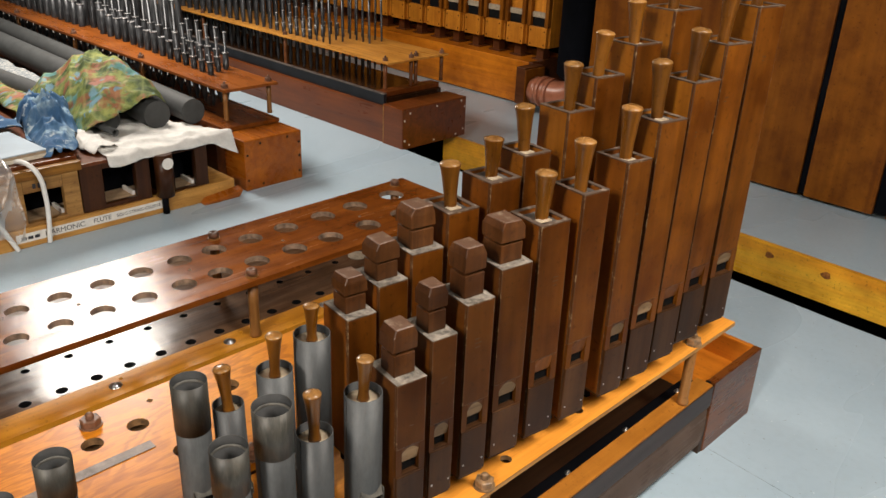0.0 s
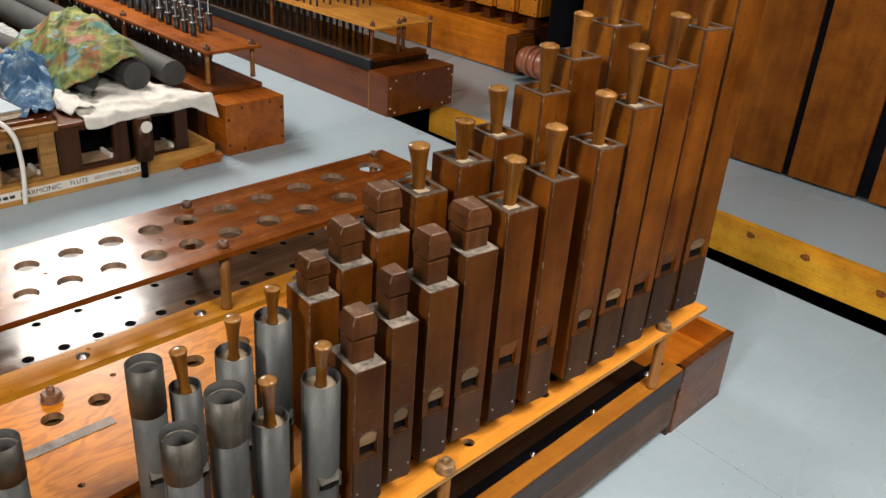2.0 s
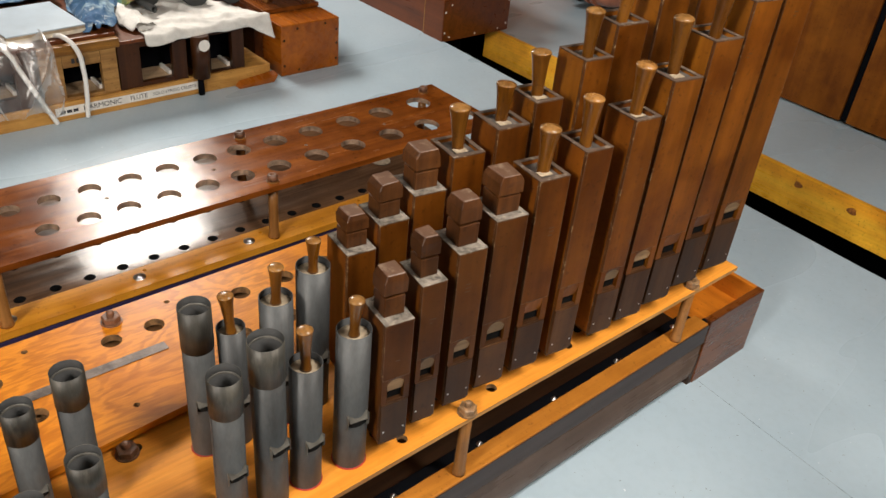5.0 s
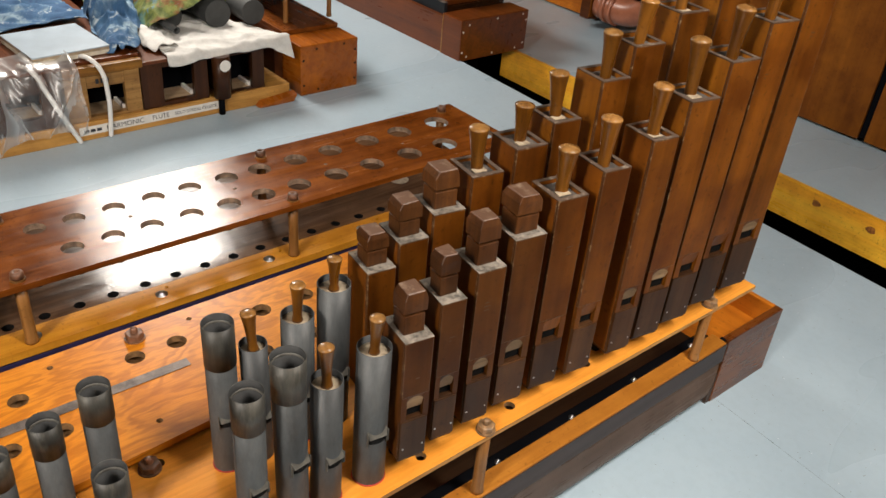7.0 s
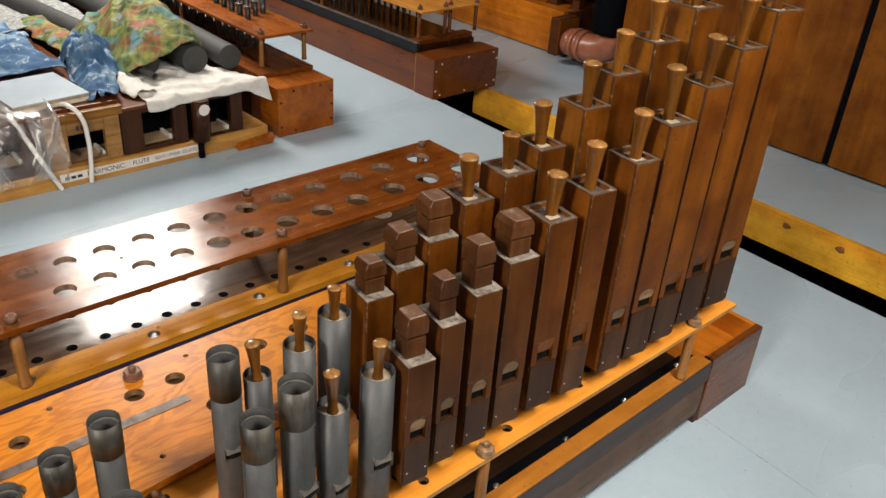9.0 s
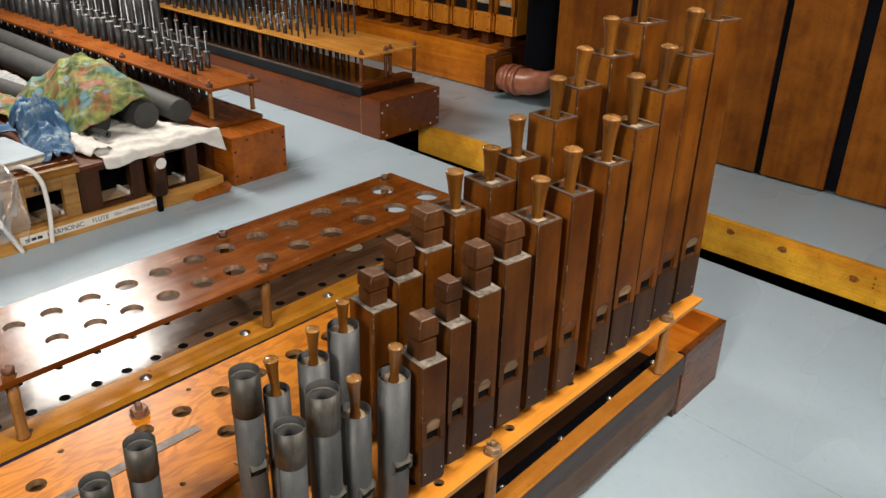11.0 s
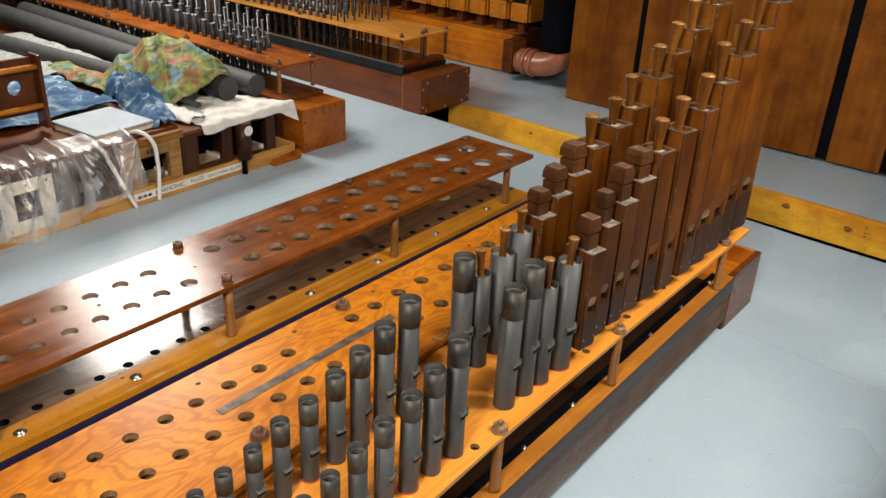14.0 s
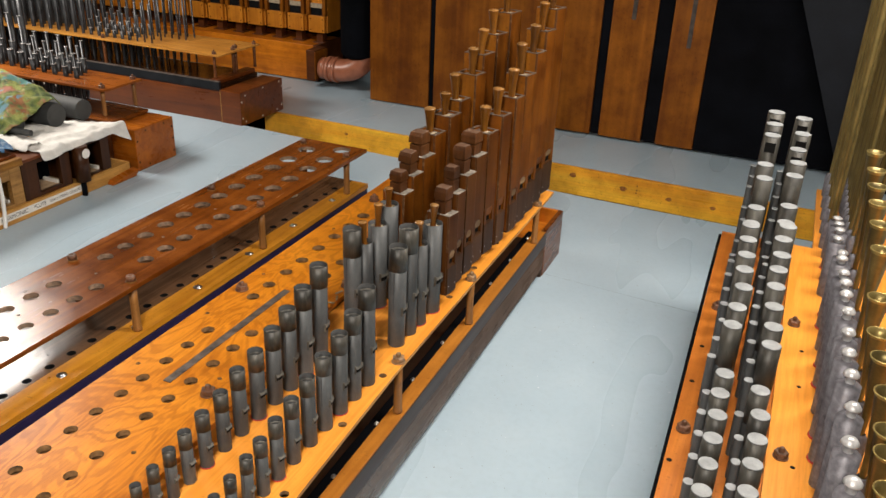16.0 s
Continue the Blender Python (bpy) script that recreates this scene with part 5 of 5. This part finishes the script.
cable("white_cable", [(-3.42, 1.1, 0.357), (-3.34, 1.128, 0.365), (-3.3, 1.155, 0.325), (-3.3, 1.172, 0.22), (-3.303, 1.17, 0.1), (-3.305, 1.161, 0.006)], 0.0105, WHITEPLASTIC, "white round cable hanging over the blocks")
cable("white_cable", [(-3.4, 0.85, 0.362), (-3.31, 0.885, 0.35), (-3.295, 0.915, 0.27), (-3.295, 0.96, 0.16), (-3.3, 1.026, 0.006)], 0.0105, WHITEPLASTIC, "white round cable hanging over the blocks")

# grey square board on the blocks
slab = thing("square_board", "pale blue-grey square board with a raw layered edge", "board", at=(-3.572, 1.06, 0.3535))
part("face", box(B(), -0.178, 0.178, -0.17, 0.17, 0.03, 0.036, 0.001), SLABGREY, slab)
part("core", box(B(), -0.176, 0.176, -0.168, 0.168, 0.017, 0.0298), SLABEDGE, slab, "raw brown core")
part("lower_face", box(B(), -0.178, 0.178, -0.17, 0.17, 0.0, 0.0168, 0.001), PLATEIVORY, slab, "pale lower layer")
slab.rotation_euler = (0, 0, radians(5))

# grey tubes lying under the cloths
for a, b, r in (((-3.6, 1.862, 0.396), (-6.4, 1.88, 0.41), 0.07), ((-3.575, 2.045, 0.388), (-6.4, 2.09, 0.4), 0.064), ((-3.68, 1.65, 0.386), (-6.4, 1.36, 0.4), 0.06)):
    ob = thing("grey_tube", "thick dark grey tube lying on a white cloth", "tube", "grey tubes under the cloth", a)
    d = Vector(b) - Vector(a)
    part("barrel", rod(B(), (0, 0, 0), d, r, r, 32, cap=False), LAGGING, ob)
    n = d.normalized()
    part("end_cap", rod(B(), -n * 0.002, n * 0.004, r - 0.0015, r - 0.0005, 32), LAGGING, ob)
thin = thing("thin_tube", "thin dark tube end beside the thick tubes", "tube", at=(-3.54, 1.615, 0.363))
part("barrel", lathe(B(), [(0.013, 0.03), (0.013, 0.0), (0.0175, 0.0), (0.0175, 0.5), (0, 0.5)], 16), LAGGING, thin)
thin.rotation_euler = (0, radians(-88), radians(6))


def drape(name, x0, x1, y0, y1, height, material, label, nx=64, ny=64, edge=0.02, seed=0.0, thick=0.003, shape=None):
    """A cloth: a sheet over a height function, with folds and an uneven hem."""
    bm = B()
    grid = []
    for i in range(nx + 1):
        row = []
        for j in range(ny + 1):
            u, v = i / nx, j / ny
            wob = edge * noise.noise(Vector((u * 5 + seed, v * 5, 3.1)))
            wob2 = edge * noise.noise(Vector((u * 5, v * 5 + seed, 7.7)))
            x = x0 + (x1 - x0) * u + wob * (1 if i in (0, nx) else 0.6)
            y = y0 + (y1 - y0) * v + wob2 * (1 if j in (0, ny) else 0.6)
            if shape:
                x, y = shape(x, y, u, v)
            row.append(bm.verts.new((x, y, height(x, y, u, v))))
        grid.append(row)
    for i in range(nx):
        for j in range(ny):
            bm.faces.new((grid[i][j], grid[i + 1][j], grid[i + 1][j + 1], grid[i][j + 1])).smooth = True
    ob = solid(name, bm, material, label, "cloth")
    md = ob.modifiers.new("thickness", "SOLIDIFY")
    md.thickness, md.offset = thick, 1.0
    return ob


def fold(x, y, f, s):
    return noise.noise(Vector((x * f + s, y * f * 0.8, s))) + 0.5 * noise.noise(Vector((x * f * 2.3, y * f * 2.1 + s, 2 * s)))


def crease(x, y, f, s, turn):
    """Sharp folds that run one way: 0 in the valleys, 1 on the ridges."""
    c, n = math.cos(turn), math.sin(turn)
    u, v = c * x + n * y, c * y - n * x
    return (1 - abs(noise.noise(Vector((u * f + 0.4 * math.sin(v * 9 + s), v * f * 0.25, s))))) ** 3


def level(t, pairs):
    """A broken line through (place, height) pairs."""
    for (a, p), (b, q) in zip(pairs, pairs[1:]):
        if t <= b:
            return p + (q - p) * max(0.0, min(1.0, (t - a) / (b - a)))
    return pairs[-1][1]


HEM = ((1.44, 0.31), (1.475, 0.284), (1.52, 0.281), (1.709, 0.297), (1.984, 0.292), (2.05, 0.262), (2.13, 0.22))


def white_height(x, y, u, v):
    z = 0.3185 + 0.012 * crease(x, y, 9, 1.3, 0.7) + 0.01 * crease(x, y, 13, 4.4, -0.5) + 0.003 * fold(x, y, 22, 4.0)
    z += 0.026 * math.exp(-((y - 1.505 - 0.22 * (x + 3.6)) / 0.03) ** 2) * max(0.0, min(1.0, (-3.4 - x) * 6))
    z += 0.012 * math.exp(-((y - 1.9 - 0.6 * (x + 3.4)) / 0.025) ** 2) + 0.012 * math.exp(-((x + 3.42 - 0.2 * (y - 1.7)) / 0.02) ** 2)
    over = (x + 3.324) / 0.02
    if over > 0:
        z += (level(y, HEM) - z) * min(1.05, over)
    return z


drape("white_cloth", -4.05, -3.303, 1.47, 2.13, white_height, LINEN, "crumpled off-white canvas cloth under the tubes", 100, 100, seed=2.0, edge=0.016,
      shape=lambda x, y, u, v: (x, 1.47 + (y - 1.47) * (1 - 0.42 * (1 - u) ** 0.8)))
# its corner folded back over itself
drape("white_cloth", -3.86, -3.4, 1.435, 1.56, lambda x, y, u, v: 0.346 + 0.026 * math.sin(math.pi * v) ** 0.7 - 0.016 * u + 0.012 * (crease(x, y, 14, 6.0, 0.9) - 0.5), LINEN, "folded corner of an off-white canvas cloth", 50, 24, seed=4.0, edge=0.03)


RIDGE = ((-4.31, 0.4), (-4.27, 0.54), (-4.2, 0.6), (-4.1, 0.618), (-4.0, 0.622), (-3.9, 0.618), (-3.82, 0.6), (-3.73, 0.575), (-3.66, 0.53), (-3.6, 0.478))


def plaid_height(x, y, u, v):
    crest = 1.84 + 0.12 * max(0.0, x + 3.85) - 0.1 * max(0.0, -4.1 - x)
    foot = 1.5 if x > -3.9 else 1.5 - 0.35 * min(0.5, -3.9 - x)
    zr = level(x, RIDGE)
    low = 0.345
    if y > crest:
        z = zr - 4.5 * (y - crest) ** 1.6
        z = max(z, low)
    else:
        t = max(0.0, (y - foot) / (crest - foot))
        z = low + (zr - low) * math.sin(t * math.pi / 2) ** 0.8
    k = min(1.0, max(0.0, (z - low) / 0.06))
    z += (0.01 + 0.03 * k) * (crease(x, y, 5.5, 2.1, 0.45) - 0.65) + 0.022 * k * (crease(x, y, 10, 7.3, -0.9) - 0.5) + 0.004 * fold(x, y, 30, 3.3)
    return max(low, z)


drape("patterned_cloth", -4.31, -3.615, 1.44, 1.925, plaid_height, PLAID, "green, teal and rust printed cloth draped over grey tubes", 120, 120, seed=5.0, edge=0.05)


def tongue_height(x, y, u, v):
    return 0.375 + 0.03 * crease(x, y, 8, 3.1, 0.2) * (1 - abs(2 * v - 1)) + 0.02 * (1 - (2 * v - 1) ** 2)


drape("patterned_cloth", -4.75, -3.95, 1.36, 1.56, tongue_height, PLAID, "trailing end of a green printed cloth", 60, 30, seed=6.0, edge=0.05)


def bunch_height(x, y, u, v):
    a, b = Vector((-3.98, 1.47)), Vector((-3.43, 1.31))
    t = max(0.0, min(1.0, (Vector((x, y)) - a).dot(b - a) / (b - a).length_squared))
    d = (Vector((x, y)) - a.lerp(b, t)).length
    h = (0.1 - 0.075 * t + 0.035 * math.exp(-((t - 0.3) / 0.14) ** 2)) * max(0.0, 1 - (d / (0.135 - 0.06 * t)) ** 2) ** 0.6
    return 0.356 + h + (0.006 + 0.75 * h) * (crease(x, y, 11, 8.2, -0.35) - 0.45) + 0.5 * h * (crease(x, y, 17, 2.4, 1.1) - 0.4) + 0.006 * abs(fold(x, y, 30, 2.2))


drape("blue_cloth", -4.08, -3.385, 1.22, 1.6, bunch_height, TIEDYE, "blue and white dyed cloth bunched into a knot", 100, 80, seed=3.0, edge=0.05,
      shape=lambda x, y, u, v: (x, 1.47 - 0.29 * (x + 3.98) + (y - 1.41) * (0.85 - 0.5 * u)))


def blue_height(x, y, u, v):
    z = 0.358 + 0.035 * crease(x, y, 7, 8.2, 0.3) + 0.018 * crease(x, y, 12, 5.0, -0.6) + 0.004 * fold(x, y, 25, 2.2)
    return z


drape("blue_cloth", -4.7, -3.8, 0.2, 1.3, blue_height, TIEDYE, "blue and white dyed cloth lying in folds", seed=9.0, edge=0.07)


def paper_height(x, y, u, v):
    return 0.375 + 0.03 * max(0, fold(x, y, 5, 12.0))


drape("printed_paper", -5.8, -4.55, 0.9, 1.75, paper_height, PAPERPRINT, "crumpled printed paper under the tubes", seed=12.0, edge=0.05, thick=0.001)

# crinkled polythene over the first blocks
bm = B()
grid = []
for i in range(120):
    row = []
    for j in range(46):
        u, v = i / 119, j / 45
        y = 0.12 + 0.93 * u
        s = v * 1.15
        ripple = 0.05 * (1 - abs(noise.noise(Vector((y * 8 + 1.1 * s, s * 0.8, 0.5))))) ** 3 + 0.012 * (1 - abs(noise.noise(Vector((y * 19 - 2.5 * s, s * 1.6, 2.0))))) ** 3
        if s < 0.25:
            x, z = -3.5 + s * 0.75, 0.362 + ripple * 0.6
        else:
            t = (s - 0.25) / 0.9
            x, z = XF + 0.03 + 0.045 * math.sin(t * 2.4) + ripple, 0.36 - 0.3 * t * (1 - 0.12 * math.sin(y * 9))
        row.append(bm.verts.new((x, y, z)))
    grid.append(row)
for i in range(119):
    for j in range(45):
        bm.faces.new((grid[i][j], grid[i + 1][j], grid[i + 1][j + 1], grid[i][j + 1])).smooth = True
ob = solid("polythene_wrap", bm, FILM, "crinkled clear polythene wrapped over valve blocks", "plastic sheet")
ob.visible_shadow = False

# small dark wooden rack standing on the blue cloth
ob = thing("dowel_rack", "dark wooden end piece with round holes and pale dowels", "rack", at=(-3.72, 0.66, 0.41))
bm = B()
plate(bm, -0.32, 0.16, -0.115, 0.155, -0.009, 0.009, [(-0.14, 0.02, 0.035), (0.06, 0.02, 0.035)], 22)
bmesh.ops.rotate(bm, verts=bm.verts, cent=(0, 0, 0), matrix=Matrix.Rotation(radians(90), 3, "X"))
bmesh.ops.rotate(bm, verts=bm.verts, cent=(0, 0, 0), matrix=Matrix.Rotation(radians(90), 3, "Z"))
bmesh.ops.translate(bm, verts=bm.verts, vec=(0, 0, 0.16))
part("panel", bm, DARKBOX, ob)
part("end_post", box(B(), -0.03, 0.06, 0.1605, 0.182, -0.03, 0.33, 0.004), DARKBOX, ob)
for zz in (0.085, 0.275):
    part("dowel", rod(B(), (0.045, 0.16, zz), (0.045, -0.5, zz), 0.014, 0.014, 12), ORANGEWOOD, ob, "pale turned dowel")

# ---- chest on the other side of the aisle ----
chest = thing("wind_chest", "orange-topped organ wind chest beside the aisle", "wind chest")
part("body", box(B(), 0.35, 1.25, -1.9, 1.98, -0.05, 0.24, 0.004), DARKBOX, chest)
part("rear_body", box(B(), 0.6, 1.25, 1.985, 2.74, -0.05, 0.3915, 0.004), DARKBOX, chest)
solid("rack_board", plate(B(), 0, 0, 0, 0, 0.385, 0.4, [], outline=[(0.275, -1.9), (0.478, -1.9), (0.478, 2.0), (0.185, 2.0)]), wood("aisle_rack_wood", (0.42, 0.12, 0.014), (0.6, 0.2, 0.028), "y", (0.28, 0.42), stain=0.45, vary=0.0, ring=20), "orange-brown rack board with bolts", "rack board")
solid("rack_board", plate(B(), 0, 0, 0, 0, 0.392, 0.412, [], outline=[(0.4785, -1.9), (1.0, -1.9), (1.0, 2.76), (0.56, 2.76), (0.56, 1.97), (0.4785, 1.97)]), RACKPINE, "bright orange rack board", "rack board")
solid("aisle_board", sheared(box(B(), 0.2, 0.225, -1.9, 1.98, 0.2, 0.3845, 0.003), 0.023, 2.0), DARKBOX, "dark board under the rack edge", "board")
solid("aisle_board", sheared(box(B(), 0.226, 0.25, -1.9, 1.98, -0.05, 0.3, 0.003), 0.023, 2.0), DARKBOX, "dark board under the rack edge", "board")
cable("black_cable", [(0.178, 2.0, 0.38), (0.196, 1.2, 0.375), (0.217, 0.4, 0.38), (0.232, -0.4, 0.376), (0.26, -1.6, 0.38)], 0.006, BLACK, "black cable along the rack edge")
for y in (1.25, 0.454, -0.35, -1.15):
    nut((0.252, y, 0.4002), "nuts on the orange rack", 0.018)
    nut((0.515, y - 0.02, 0.4122), "nuts on the orange rack", 0.018)
# Near-black discs on the boards stand for the shade in small holes.
for y in (0.95, 0.72, 0.3, -0.1):
    solid("plug_hole", rod(B(), (0.238, y, 0.4002), (0.238, y, 0.4008), 0.008, 0.008, 10), PIPEDARK, "small dark disc for a hole in the rack board", "hole")
    solid("plug_hole", rod(B(), (0.548, y + 0.1, 0.4122), (0.548, y + 0.1, 0.4128), 0.007, 0.007, 10), PIPEDARK, "small dark disc for a hole in the rack board", "hole")
Z1 = [0.987, 0.963, 0.946, 0.858, 0.838, 0.756, 0.732, 0.763, 0.751, 0.738, 0.733, 0.718, 0.7, 0.689, 0.587, 0.585, 0.581, 0.578, 0.574, 0.57, 0.566, 0.562, 0.558]
Z2 = [0.976, 0.941, 0.905, 0.884, 0.864, 0.782, 0.756, 0.785, 0.774, 0.761, 0.754, 0.743, 0.725, 0.712, 0.708, 0.622, 0.615, 0.61, 0.606, 0.602, 0.598, 0.594, 0.59]


def capped_pipe(x, y, top, r, slot, group, rng):
    h = top - 0.4
    ob = thing("capped_metal_pipe", "dark zinc pipe with a flat pale top", "organ pipe", group, (x, y, 0.4003))
    part("body", lathe(B(), [(r, 0), (r, h - 0.002), (r * 0.97, h)], 20), ZINC, ob)
    part("top_disc", lathe(B(), [(r * 0.99, h - 0.001), (r * 1.03, h + 0.0005), (r * 1.02, h + 0.002), (r * 0.9, h + 0.0026), (0, h + 0.0026)], 20, smooth=False), PALECAP, ob, "flat pale top")
    part("sleeve", lathe(B(), [(r, h * 0.55), (r + 0.0015, h * 0.55), (r + 0.0015, h - 0.0025), (r, h - 0.0025)], 20), SLEEVE, ob)
    if slot:
        # near-black block on the wall, drawn as a shaded slot
        part("slot", box(B(), -0.019, 0.019, -r - 0.0035, -r * 0.7, h - 0.06, h - 0.022), PIPEDARK, ob, "dark square tuning slot")
    tube = part("side_tube", lathe(B(), [(0.0125, 0), (0.0125, h * 0.6)], 14, -r - 0.0122), ZINC, ob, "short side tube")
    part("tube_top", lathe(B(), [(0.0124, h * 0.6), (0.0135, h * 0.6 + 0.001), (0.013, h * 0.6 + 0.0025), (0, h * 0.6 + 0.003)], 14, -r - 0.0122, smooth=False), PALECAP, tube, "flat pale top")
    ob.rotation_euler = (radians(rng.uniform(-0.6, 0.6)), radians(rng.uniform(-0.6, 0.6)), 0)
    return ob


rng = random.Random(33)
for k, (a, b) in enumerate(zip(Z1, Z2)):
    y = 1.9 - 0.1 * k
    capped_pipe(0.3 + 0.045 * k / 22 + rng.uniform(-0.006, 0.006), y, a, 0.0305 - 0.0004 * k, k < 3, "capped pipes beside the aisle", rng)
    capped_pipe(0.408 + 0.03 * k / 22 + rng.uniform(-0.006, 0.006), y, b, 0.0305 - 0.0004 * k, k < 3, "capped pipes in the second row", rng)
for k in range(18):
    y = 1.9 - 0.13 * k + rng.uniform(-0.03, 0.03)
    top = 0.6 + 0.17 * min(1, k / 9)
    h = top - 0.412
    ob = thing("tin_pipe", "lavender-grey tin pipe with a bright domed top", "organ pipe", "tin pipes on the bright rack", (0.615 + rng.uniform(-0.006, 0.006), y, 0.4124))
    part("body", lathe(B(), [(0.027, 0), (0.03, h * 0.88), (0.011, h * 0.9)], 16), LAVENDER, ob)
    part("dome", lathe(B(), [(0.011, h * 0.9), (0.0115, h * 0.95), (0.019, h * 0.955), (0.0195, h * 0.965), (0.013, h * 0.99), (0, h)], 16), TIN, ob, "bright domed top")
    if k % 3:
        part("felt_collar", lathe(B(), [(0.027, 0.0002), (0.031, 0.0002), (0.03, 0.004), (0.027, 0.004)], 16), FELT, ob, "red felt collar")


def brass_pipe(x, y, top, rt):
    h = top - 0.412
    ob = thing("brass_pipe", "aged brass horn pipe with a flared rim", "organ pipe", "brass pipes on the bright rack", (x, y, 0.4124))
    part("horn", lathe(B(), [(0.008, 0.118), (0.01, h * 0.5), (rt * 0.85, h * 0.97), (rt, h - 0.003), (rt, h), (rt * 0.9, h), (rt * 0.75, h * 0.93), (0.0, h * 0.7)], 18, mats=[0, 0, 1, 1, 1, 0, 0]), [BRASS, BRASSRIM], ob)
    part("boot", lathe(B(), [(0.02, 0), (0.022, 0.1), (0.012, 0.12)], 14), LAVENDER, ob)


for y, top in ((0.078, 0.746), (0.148, 0.757), (0.275, 0.779), (0.461, 0.769), (0.626, 0.752), (0.8, 0.776), (1.01, 0.839), (-0.03, 0.73), (-0.14, 0.72), (-0.25, 0.71)):
    brass_pipe(0.69, y, top, 0.034)
for y, top in ((1.891, 0.888), (1.7, 0.875), (1.547, 0.863), (1.375, 0.86), (1.2, 0.85)):
    brass_pipe(0.69, y, top, 0.034)
for k in range(9):
    y = 2.0 + 0.085 * k
    brass_pipe(0.6 + 0.02 * (k % 2), y, 1.72 + 0.035 * k, 0.019)
    brass_pipe(0.68, y - 0.04, 1.6 + 0.03 * k, 0.023)
    brass_pipe(0.76, y, 1.7 + 0.03 * k, 0.023)
